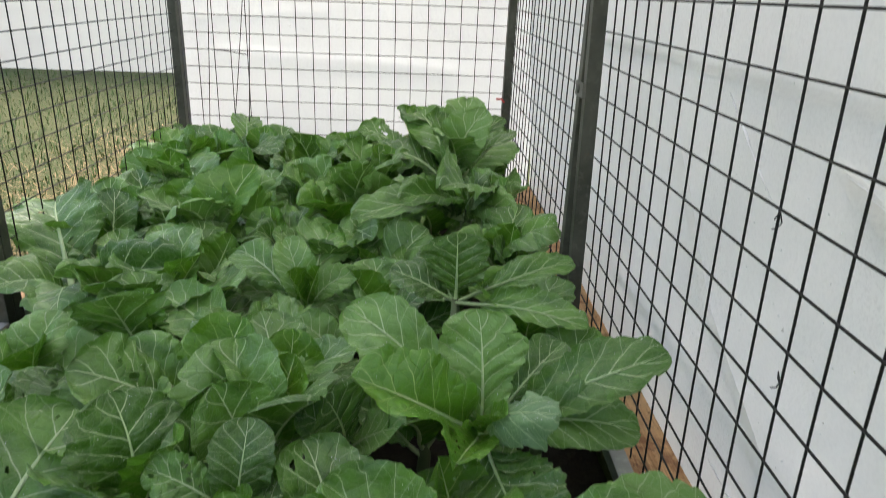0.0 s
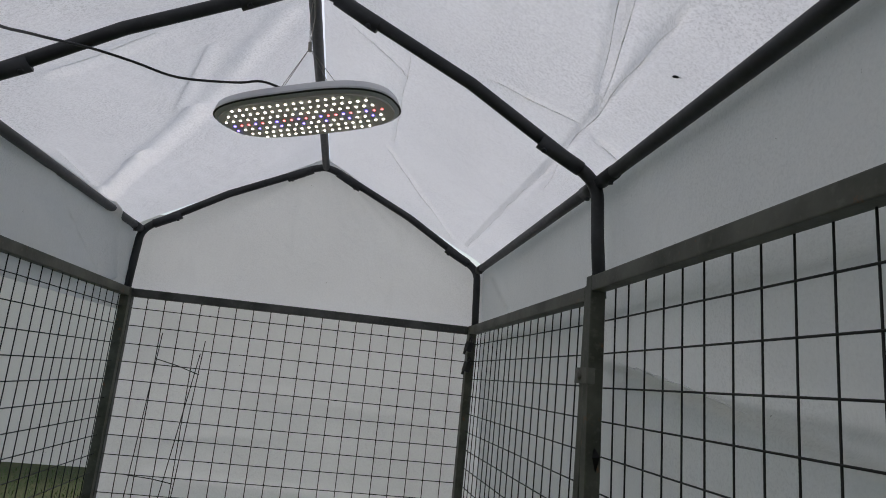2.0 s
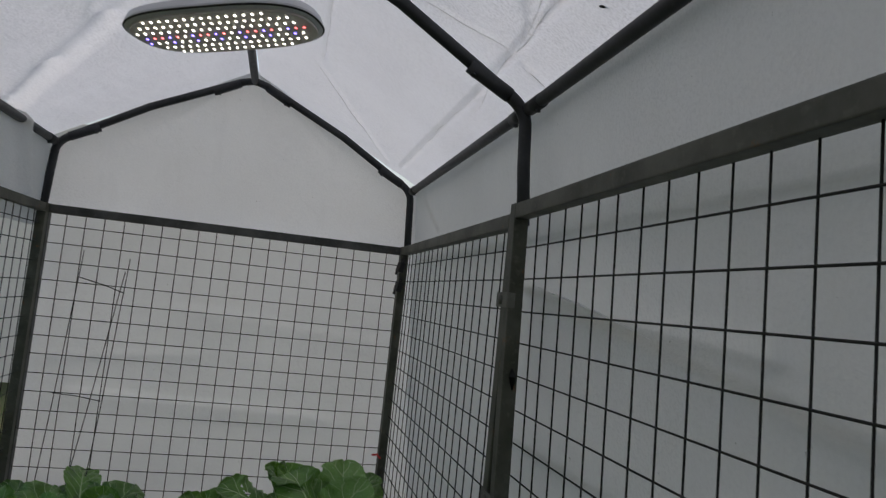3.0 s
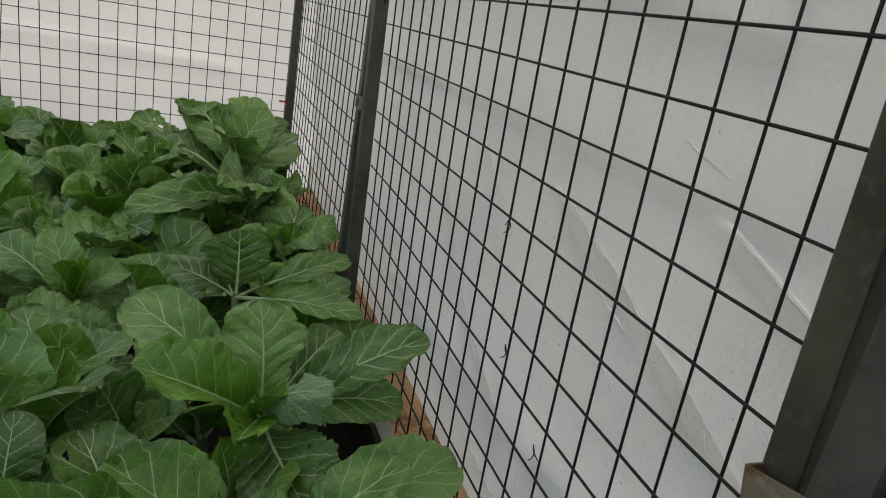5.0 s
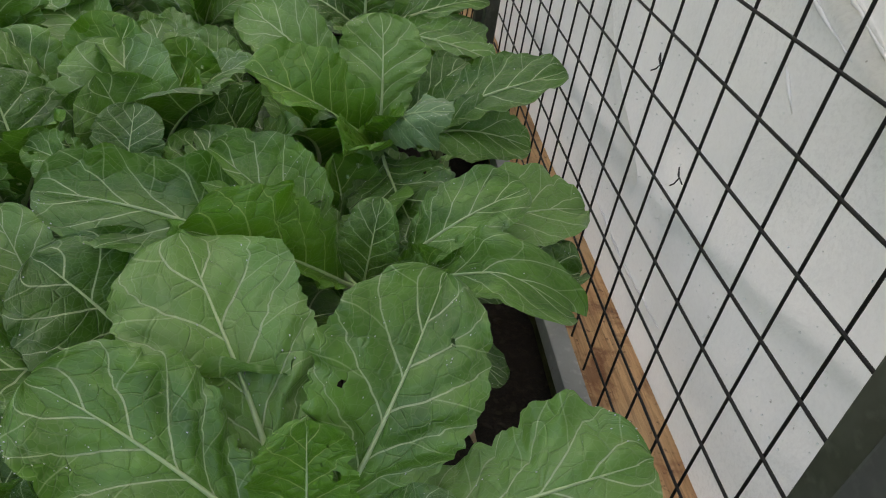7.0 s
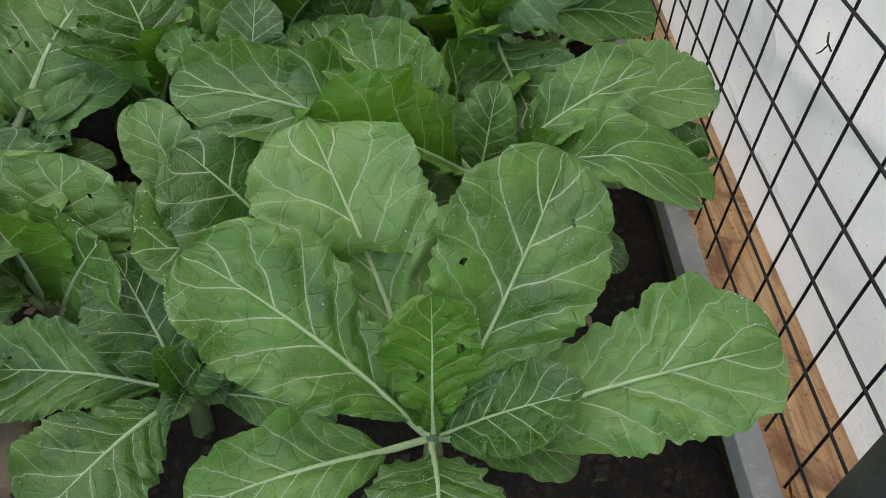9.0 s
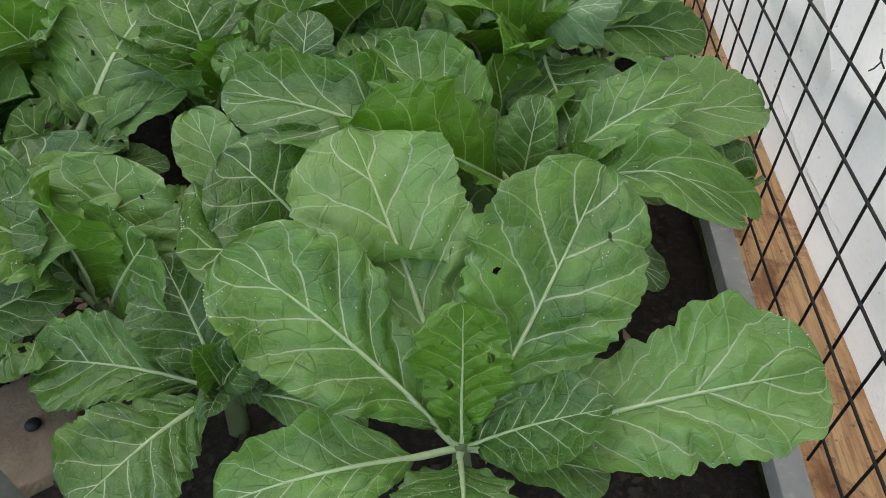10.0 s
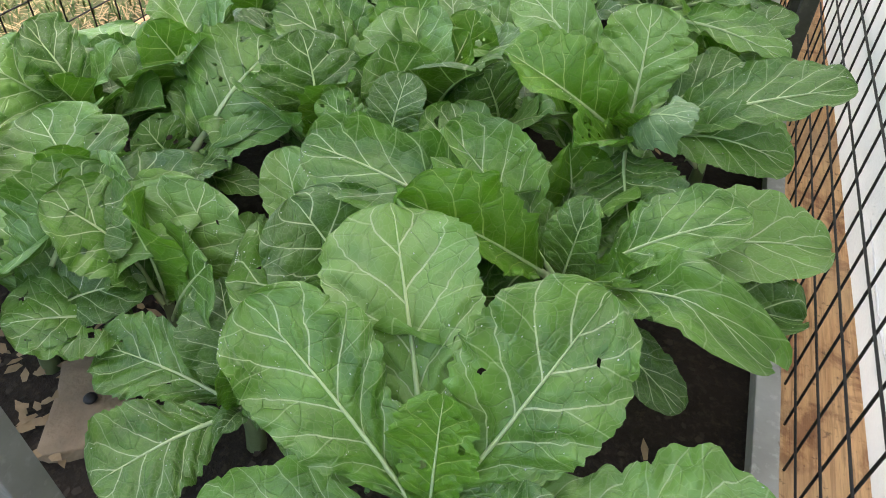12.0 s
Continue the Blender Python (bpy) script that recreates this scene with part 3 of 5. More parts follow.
def on_sheet(y, z, off=0.0):
    """A place on the side sheet."""
    a, b = (z - GROUND) / (EAVE - GROUND + 0.045), (y - Y0) / (Y1 - Y0)
    return Vector((HX + OUT + (-OUT + 0.03) * a - east_relief(a, b) - off, y, z))


# thin white tubes added along the folds, standing in for glints on the film
for k, line in enumerate((((0.66, 1.17), (0.55, 1.13), (0.47, 1.10), (0.38, 1.06), (0.29, 1.02), (0.22, 0.98)), ((1.23, 1.07), (1.1, 0.94), (0.98, 0.82), (0.87, 0.745), (0.76, 0.67)),
                          ((0.27, 1.235), (0.2, 1.205), (0.14, 1.18)), ((0.38, 1.315), (0.3, 1.29)), ((0.205, 0.975), (0.185, 0.94), (0.16, 0.90)), ((0.52, 1.10), (0.46, 1.065), (0.36, 1.03)),
                          ((1.0, 1.22), (0.86, 1.12), (0.8, 1.08)), ((0.45, 0.99), (0.41, 0.95)), ((1.63, 1.655), (1.4, 1.62), (1.1, 1.565)), ((0.9, 0.55), (0.7, 0.52), (0.5, 0.53)))):
    pts = []
    for (y0, z0), (y1, z1) in zip(line, line[1:]):
        n = max(2, int(math.hypot(y1 - y0, z1 - z0) / 0.015))
        pts += [on_sheet(y0 + (y1 - y0) * q / n, z0 + (z1 - z0) * q / n + rough(k, (y0 + (y1 - y0) * q / n) * 5, 6, 0.004), 0.003) for q in range(n)]
    pts.append(on_sheet(*line[-1], 0.002))
    bm = bmesh.new()
    m = len(pts) - 1
    add_tube(bm, pts, [0.0004 + 0.0024 * math.sin(math.pi * min(1, max(0, i / m))) ** 0.6 * (0.65 + 0.35 * math.sin(i * 1.3)) for i in range(m + 1)], 6)
    part("crease", bm, CREASE_GLINT, east_sheet, smooth=True)
END_FOLDS = (((-0.6, 1.05), (0.5, 1.0), 0.005, 0.02, 0.1), ((-0.2, 1.45), (0.7, 1.38), 0.004, 0.02, 0.14), ((-0.7, 1.2), (-0.1, 1.25), 0.004, 0.015, 0.06))
sheet_grid("wall_north", (-HX - 0.05, FAR + 0.13, GROUND), (0, 0, TOP + 0.02 - GROUND), (2 * HX + 0.2, 0, 0), 90, 100,
           lambda a, b: folds(a * 1.8, b * 1.6, 2.0, 0.012) + sum(crease((-HX - 0.05 + b * (2 * HX + 0.2), GROUND + a * (TOP + 0.02 - GROUND)), *f) for f in END_FOLDS),
           END, "white poly sheet behind the end panel", "sheet wall")
bm = bmesh.new()
rows_up = 24
ring = []
for i in range(rows_up + 1):
    z = TOP - 0.02 + (APEX + 0.08 - TOP) * i / rows_up
    half = HX + 0.05 if z < EAVE else (HX + 0.05) * (APEX + 0.065 - z) / (APEX + 0.065 - EAVE)
    ring.append([bm.verts.new((half * (-1 + k / 20), FAR + 0.06 + folds(k * 0.05, z, 2.4, 0.008) + 0.004 * math.sin(k * 2.1) * max(0, z - EAVE), z)) for k in range(41)])
for q0, q1 in zip(ring, ring[1:]):
    for k in range(40):
        bm.faces.new((q0[k], q0[k + 1], q1[k + 1], q1[k]))
tagged(obj("wall_gable", bm, END, smooth=True), "white poly sheet gable above the end panel", "sheet wall", kind="structure")

# folds of the roof, along the slope: (distance up the slope from the eave, y)
SLOPE = math.hypot(HX + 0.045, APEX - EAVE + 0.018)
EAST_FOLDS = (((0.15, 3.0), (0.15, 1.81), 0.010, 0.012, 0.07), ((0.15, 1.81), (0.17, 1.0), 0.010, 0.012, 0.07), ((0.17, 1.37), (0.26, 1.0), 0.008, 0.01, 0.05), ((0.1, 1.51), (0.02, 1.53), 0.008, 0.01, 0.03),
                  ((0.11, 1.95), (0.14, 1.68), 0.007, 0.01, 0.03), ((0.83, 1.76), (0.62, 1.83), 0.006, 0.01, 0.04), ((0.63, 1.69), (0.62, 2.41), 0.005, 0.01, 0.05), ((0.64, 2.51), (0.23, 3.06), 0.007, 0.012, 0.06),
                  ((0.41, 1.57), (0.17, 1.49), 0.006, 0.01, 0.05), ((0.45, 0.4), (0.2, 1.3), 0.007, 0.012, 0.06))
# the first three are relief shaped to imitate a diagonal shadow band; the rest are folds
WEST_ROOF_FOLDS_SHADE = (((0.0, 2.78), (0.24, 2.52), 0.03, 0.05, 0.10), ((0.24, 2.52), (0.5, 2.26), 0.024, 0.06, 0.12), ((0.5, 2.26), (0.84, 1.78), 0.012, 0.05, 0.10), ((0.02, 2.78), (0.05, 2.24), 0.01, 0.02, 0.05),
                   ((0.22, 1.77), (0.5, 1.72), 0.008, 0.02, 0.06), ((0.6, 1.86), (0.45, 2.16), 0.008, 0.02, 0.06))


def roof_relief(s):
    def relief(a, b):
        p = (SLOPE * a, Y0 + (Y1 - 0.05 - Y0) * b)
        return 0.026 + folds(a * 1.0 + s, b * 4, 2.6, 0.012) - sum(crease(p, f[0], f[1], f[2], f[3], f[4] * (0.3 if s > 0 else 0.9)) * (1 if s > 0 else -0.8) for f in (EAST_FOLDS if s > 0 else WEST_ROOF_FOLDS_SHADE))
    return (lambda a, b: -relief(a, b)) if s > 0 else relief


for s in (-1, 1):
    sheet_grid("ceiling_east" if s > 0 else "ceiling_west", (s * (HX + 0.045), Y0, EAVE + 0.007), (-s * (HX + 0.045), 0, APEX - EAVE + 0.018), (0, Y1 - 0.02 - Y0, 0), 90, 340,
               roof_relief(s), ROOF, "taut white poly roof sheet with creases", "roof sheet")
def on_roof(s, up, y, off=0.004):
    """A place under the roof sheet, up the slope from the eave."""
    a, b = up / SLOPE, (y - Y0) / (Y1 - 0.05 - Y0)
    base = Vector((s * (HX + 0.045) * (1 - a), y, EAVE + 0.007 + (APEX - EAVE + 0.018) * a))
    down = Vector((-s * (APEX - EAVE + 0.018), 0, -(HX + 0.045))).normalized()
    return base + down * (off - (roof_relief(s)(a, b) if s < 0 else -roof_relief(s)(a, b)))


# white tubes added under the roof creases in place of their glints
for s, lines in ((1, EAST_FOLDS), (-1, WEST_ROOF_FOLDS_SHADE[3:])):
    for k, f in enumerate(lines):
        pts = []
        for q in range(25):
            t = q / 24
            y = f[0][1] + (f[1][1] - f[0][1]) * t
            pts.append(on_roof(s, f[0][0] + (f[1][0] - f[0][0]) * t + 0.012 * noise.noise(Vector((k * 3.1, y * 6, s))), y))
        bm = bmesh.new()
        add_tube(bm, pts, [0.0003 + 0.0011 * math.sin(math.pi * q / 24) ** 0.5 * (0.6 + 0.4 * math.sin(q * 1.7 + k)) for q in range(25)], 5)
        part("crease", bm, CREASE_GLINT, bpy.data.objects["ceiling_east" if s > 0 else "ceiling_west"], smooth=True)
WEST_FOLDS = (((2.8, 2.1), (2.9, 1.86), 0.03, 0.03, 0.10), ((2.2, 2.1), (2.75, 1.85), 0.01, 0.02, 0.12))
sheet_grid("wall_west", (-HX - 0.022, Y0, TOP - 0.10), (0, 0, EAVE - TOP + 0.13), (0, Y1 - 0.05 - Y0, 0), 40, 260,
           lambda a, b: folds(a, b * 4, 2.2, 0.012) - sum(crease((Y0 + (Y1 - 0.05 - Y0) * b, TOP - 0.1 + (EAVE - TOP + 0.13) * a), *f) for f in WEST_FOLDS), SHEET,
           "white poly sheet hanging over the open side", "sheet wall")
sheet_grid("wall_far", (-9.0, 6.75, GROUND), (0, 0, 2.6), (7.6, 0.7, 0), 12, 60, lambda a, b: folds(a, b * 4, 1.5, 0.03), FAR_SHEET,
           "white sheet wall beyond the strip of lawn", "sheet wall")


# ---- beads of water on the sheets ----
def beads(name, where, count, seed, sizes):
    rnd = random.Random(seed)
    bm = bmesh.new()
    for _ in range(count):
        p, r = where(rnd), rnd.choice(sizes)
        q = bmesh.ops.create_icosphere(bm, subdivisions=1, radius=r)
        bmesh.ops.translate(bm, verts=q["verts"], vec=p)
    tagged(obj(name, bm, DROP, smooth=True), "small beads of water on the white sheet", "water", kind="stuff")


def on_east(rnd):
    y, z = rnd.uniform(0.0, 1.1), min(1.35, 0.55 + abs(rnd.gauss(0, 0.32)))
    a, b = (z - GROUND) / (EAVE - GROUND + 0.045), (y - Y0) / (Y1 - Y0)
    x = HX + OUT + (-OUT + 0.03) * a
    return (x - 0.004 - abs(east_relief(a, b)) * 1.0, y, z)


beads("water_beads", on_east, 420, 5, (0.0007, 0.001, 0.0014))


# ---- grow light ----
def grow_light(m):
    """A flat oval lamp, its face down; width 0.40, depth 0.20."""
    lamp = thing("grow_light", "white oval grow light with lit diodes hung on wires", "grow light")
    lamp.matrix_world = m

    def oval(t, w, d):
        c, s = math.cos(t), math.sin(t)
        return (w * math.copysign(abs(c) ** 0.62, c), d * math.copysign(abs(s) ** 0.78, s))

    def shell(levels, n=56):
        bm = bmesh.new()
        rings = [[bm.verts.new((*oval(6.28318 * k / n, w, d), z)) for k in range(n)] for w, d, z in levels]
        for q0, q1 in zip(rings, rings[1:]):
            for k in range(n):
                bm.faces.new((q0[k], q0[(k + 1) % n], q1[(k + 1) % n], q1[k]))
        bm.faces.new(rings[0])
        bm.faces.new(rings[-1])
        bmesh.ops.recalc_face_normals(bm, faces=bm.faces)
        return bm

    part("housing", shell([(0.196, 0.093, 0.006), (0.203, 0.10, 0.008), (0.205, 0.102, 0.016), (0.20, 0.097, 0.03), (0.185, 0.085, 0.036)]), HOUSING, lamp, smooth=False)
    part("board", shell([(0.193, 0.09, 0.002), (0.194, 0.091, 0.0058)]), BOARD, lamp, "grey board behind the diodes")
    part("rim", shell([(0.2045, 0.1015, 0.0085), (0.2065, 0.1035, 0.0105), (0.2045, 0.1015, 0.0125)]), RUBBER, lamp, "dark seam round the lamp")
    glows = {"white": mat_glow("white diode", (1.0, 0.93, 0.80), 9.0), "blue": mat_glow("blue diode", (0.16, 0.12, 1.0), 9.0), "red": mat_glow("red diode", (1.0, 0.12, 0.12), 5.0)}
    heads = {}
    for key, g in glows.items():
        bm = bmesh.new()
        bmesh.ops.create_icosphere(bm, subdivisions=1, radius=0.003)
        bmesh.ops.scale(bm, verts=bm.verts, vec=(1, 1, 0.5))
        heads[key] = bpy.data.meshes.new("diode")
        bm.to_mesh(heads[key])
        bm.free()
        heads[key].materials.append(g)
    for row, y in enumerate((-0.072, -0.048, -0.024, 0.0, 0.024, 0.048, 0.072)):
        reach = 0.182 * (1 - (abs(y) / 0.1) ** 2.6) ** 0.55
        count = int(reach / 0.0086)
        for k in range(count):
            x = -reach + 2 * reach * (k + 0.5 * (row % 2)) / count
            key = "white" if row not in (3, 4) or (row == 4 and k % 3) or k % 6 == 5 else ("blue" if k % 3 == 0 else "red")
            q = new("diode", heads[key])
            q.parent, q.location = lamp, (x, y, 0.001)
    bm = bmesh.new()
    top, hook = m.inverted() @ Vector((0.03, 1.44, 2.25)), m.inverted() @ Vector((0.004, 1.6, APEX - 0.018))
    for a in ((-0.14, 0.05, 0.034), (-0.05, -0.05, 0.034), (0.06, 0.05, 0.034), (0.1, -0.04, 0.034)):
        add_tube(bm, [a, top], 0.0007, 5)
    add_tube(bm, [top, top * 0.5 + hook * 0.5 + Vector((0.006, 0, 0)), hook], 0.0011, 5)
    add_tube(bm, [top, top * 0.5 + hook * 0.5 - Vector((0.006, 0, 0)), hook], 0.0009, 5)
    add_tube(bm, [top + Vector((0, 0, -0.008)), top + Vector((0, 0, 0.014))], 0.004, 8)
    part("hanger", bm, TWINE, lamp, "thin steel hanging wires")
    return lamp


grow_light(pose(0.045, 1.43, 2.084, 0, -5.5, -25))
bm = bmesh.new()
cable = [(0.02, 1.38, 2.122), (0.007, 1.36, 2.112), (-0.045, 1.358, 2.122), (-0.096, 1.36, 2.112), (-0.197, 1.33, 2.092), (-0.27, 1.29, 2.093), (-0.335, 1.25, 2.09), (-0.38, 1.15, 2.055), (-0.385, 1.0, 2.004), (-0.42, 0.7, 1.96), (-0.6, 0.3, 1.9), (-0.75, 0.05, 1.86)]
fine = []
for i in range(len(cable) - 1):
    p0, p1, p2, p3 = (Vector(cable[min(max(i + k, 0), len(cable) - 1)]) for k in (-1, 0, 1, 2))
    for q in range(6):
        t = q / 6
        fine.append(0.5 * (2 * p1 + (p2 - p0) * t + (2 * p0 - 5 * p1 + 4 * p2 - p3) * t * t + (3 * p1 - p0 - 3 * p2 + p3) * t ** 3))
add_tube(bm, fine, 0.0026, 8)
add_tube(bm, [fine[0], fine[7]], [0.006, 0.004], 8)
tagged(obj("power_cable", bm, RUBBER, smooth=True), "black power cable running from the grow light", "cable")


# ---- small things tied to the frame ----
def small_tie(pts, r, material, label, name="wire_tie"):
    bm = bmesh.new()
    add_tube(bm, pts, r, 6)
    return tagged(obj(name, bm, material, smooth=True), label, "tie")


for x, y, z, turn in ((0.786, 0.405, 0.865, 0.3), (0.786, 0.543, 0.946, 0.9), (0.784, 0.613, 1.124, 2.0)):
    c, s = math.cos(turn), math.sin(turn)
    small_tie([(x - 0.004, y - 0.02 * c, z - 0.004 * s), (x - 0.005, y - 0.006 * c, z + 0.003), (x - 0.002, y + 0.003, z + 0.008), (x + 0.003, y + 0.003, z - 0.006), (x - 0.004, y - 0.003, z - 0.01), (x - 0.005, y + 0.008 * s, z - 0.016)],
              0.0009, RUBBER, "short twisted end of dark tying wire on the welded wire")
small_tie([(0.752, 3.10, 0.868), (0.744, 3.115, 0.874), (0.745, 3.15, 0.876), (0.752, 3.165, 0.872), (0.735, 3.12, 0.878), (0.715, 3.10, 0.882)], 0.0045, RED_TIE, "red plastic tie round the corner post")
for z in (1.745, 1.655):
    bm = bmesh.new()
    add_box(bm, (-0.014, -0.014, -0.034), (0.014, 0.014, 0.012), 0.004)
    add_tube(bm, [(0, -0.008, 0.01)] + bend((0, -0.008, 0.02), (0, 0, 0.05), (0, 0.008, 0.02)) + [(0, 0.008, 0.01)], 0.0035, 8)
    add_box(bm, (-0.018, -0.004, -0.05), (-0.008, 0.004, -0.03), 0.002)
    ob = tagged(obj("spring_clip", bm, RUBBER), "black clip hanging at the corner of the panels", "clip", "black clips at the corner")
    ob.matrix_world = pose(HX - 0.022, FAR - 0.055, z, 6, 10, 25)
bm = bmesh.new()
v = [bm.verts.new(p) for p in ((0, 0, 0), (0.004, -0.03, -0.022), (0.006, -0.004, -0.06), (-0.006, -0.012, -0.026))]
bm.faces.new((v[0], v[1], v[3])), bm.faces.new((v[1], v[2], v[3])), bm.faces.new((v[0], v[3], v[2]))
bmesh.ops.solidify(bm, geom=bm.faces, thickness=0.003)
ob = tagged(obj("torn_rag", bm, RUBBER), "scrap of dark cloth caught on the middle post", "rag")
ob.location = (0.768, 1.543, 1.46)


rust = mat_steel("rusted scrap", (0.42, 0.17, 0.06), (0.2, 0.075, 0.03), 0.1, 0.85)
rnd = random.Random(4)
bm = bmesh.new()
rows = []
for i in range(13):
    k = i / 12
    rows.append([bm.verts.new((0.012 * j + 0.006 * math.sin(9 * k + j), -0.05 + 0.16 * k, (0.052 + 0.02 * math.sin(7 * k) + rnd.uniform(-0.008, 0.008)) * (1 - j / 4) - 0.004 * j)) for j in range(5)])
for q0, q1 in zip(rows, rows[1:]):
    for j in range(4):
        bm.faces.new((q0[j], q0[j + 1], q1[j + 1], q1[j]))
bmesh.ops.solidify(bm, geom=bm.faces, thickness=0.002)
ob = tagged(obj("rusty_scrap", bm, rust), "bent flake of rusty orange sheet metal against the plank", "metal scrap")
ob.matrix_world = pose(0.80, 0.0, RAIL + 0.003, 0, 0, 4)
bm = bmesh.new()
bmesh.ops.create_uvsphere(bm, u_segments=10, v_segments=6, radius=0.009)
bmesh.ops.scale(bm, verts=bm.verts, vec=(0.35, 1, 0.3))
ob = tagged(obj("dead_moth", bm, RUBBER, smooth=True), "small dark dead insect stuck under the roof sheet", "insect")
ob.matrix_world = Matrix.Translation(on_roof(1, 0.098, 1.152, 0.0)) @ pose(0, 0, 0, 0, 27, 70)


# ---- thin wire trellis leaning at the end panel ----
trellis = thing("wire_trellis", "thin dark wire trellis leaning on the end panel", "trellis")
for a, b in (((-0.655, 3.08, 0.40), (-0.59, 3.125, 1.651)), ((-0.47, 3.08, 0.40), (-0.408, 3.125, 1.636)), ((-0.60, 3.124, 1.54), (-0.41, 3.121, 1.49)), ((-0.625, 3.105, 1.06), (-0.44, 3.10, 1.04)), ((-0.56, 3.08, 0.40), (-0.42, 3.125, 1.58))):
    bm = bmesh.new()
    add_tube(bm, [a, [(p + q) / 2 + 0.003 for p, q in zip(a, b)], b], 0.0021, 6)
    part("rod", bm, RUBBER, trellis, smooth=True)


# ---- stone, litter, straw and grass ----
bm = bmesh.new()
add_box(bm, (-0.06, -0.09, -0.03), (0.06, 0.09, 0.02), 0.012)
bmesh.ops.subdivide_edges(bm, edges=bm.edges, cuts=2, use_grid_fill=True)
for v in bm.verts:
    v.co += Vector((rough(v.co.y * 6, v.co.z * 6, 3, 0.008), rough(v.co.x * 6, v.co.z * 6, 3, 0.008), rough(v.co.x * 6, v.co.y * 6, 3, 0.005)))
ob = tagged(obj("stone", bm, STONE, smooth=True), "flat grey-brown stone half sunk in the soil", "stone")
ob.matrix_world = pose(-0.196, 0.186, SOIL_TOP + 0.006, 3, -4, 30)
bm = bmesh.new()
bmesh.ops.create_uvsphere(bm, u_segments=12, v_segments=8, radius=0.011)
bmesh.ops.scale(bm, verts=bm.verts, vec=(1, 1, 0.6))
ob = tagged(obj("pebble", bm, RUBBER, smooth=True), "small dark pebble on the flat stone", "pebble")
ob.location = (-0.19, 0.183, SOIL_TOP + 0.033)


def scatter(name, count, seed, where, size, material, label, category, flat=True):
    """Bent chips or blades, joined: x and y from where, size (long, wide)."""
    rnd = random.Random(seed)
    pts, faces = [], []
    for _ in range(count):
        x, y, z = where(rnd)
        a = rnd.uniform(0, 6.28)
        k = rnd.uniform(0.5, 1.3)
        ln, wd = size[0] * k, size[1] * rnd.uniform(0.6, 1.3)
        rise = rnd.uniform(0.0, 0.35) * ln if flat else rnd.uniform(0.6, 1.0) * ln
        d = Vector((math.cos(a), math.sin(a), 0)) * (ln if flat else ln * 0.5)
        n = Vector((-math.sin(a), math.cos(a), 0)) * wd / 2
        o, up = Vector((x, y, z)), Vector((0, 0, rise))
        i = len(pts)
        pts += [o - n * 0.5, o + n * 0.5, o + d * 0.5 + n + up * 0.7, o + d * 0.5 - n + up * 0.7, o + d + up]
        faces += [(i, i + 1, i + 2, i + 3), (i + 3, i + 2, i + 4)]
    me = bpy.data.meshes.new(name)
    me.from_pydata(pts, [], faces)
    me.materials.append(material)
    return tagged(new(name, me), label, category, kind="stuff")


def in_bed(rnd):
    x, y = rnd.uniform(-0.72, 0.74), rnd.uniform(-0.25, 1.6)
    return x, y, SOIL_TOP + rough((x + 0.74) / 1.48 * 1.5, (y + 0.5) / 3.62 * 3.3, 6, 0.02) + 0.003


def by_stone(rnd):
    x, y = rnd.gauss(-0.24, 0.07), rnd.gauss(0.235, 0.09)
    return x, y, SOIL_TOP + 0.016


def by_door(rnd):
    x, y = rnd.gauss(0.38, 0.16), rnd.gauss(0.02, 0.1)
    return x, y, SOIL_TOP + 0.004


def on_lawn(rnd):
    y = rnd.uniform(0.2, 7.0)
    x = -0.82 - abs(rnd.gauss(0, 0.5 + 0.45 * y))
    return x, y, GROUND - 0.004


def by_cage(rnd):
    y = rnd.uniform(-0.3, 4.5)
    return -0.80 - abs(rnd.gauss(0, 0.45)), y, GROUND + 0.004


scatter("soil_crumbs", 2600, 11, in_bed, (0.014, 0.012), CLOD, "dark crumbs of soil and compost", "soil")
scatter("seedlings", 170, 16, by_door, (0.016, 0.010), WEED, "tiny green weed seedlings on the soil", "seedling", False)
scatter("leaf_litter", 150, 12, in_bed, (0.028, 0.012), LITTER, "dry brown leaf scraps lying on the soil", "litter")
scatter("leaf_litter", 130, 13, by_stone, (0.026, 0.016), LITTER, "dry brown leaves lying round the stone", "litter")
scatter("straw", 5200, 14, by_cage, (0.10, 0.004), STRAW, "dry straw scattered on the lawn beside the cage", "straw")
scatter("grass", 16000, 15, on_lawn, (0.055, 0.006), BLADE, "short green grass blades", "grass", False)


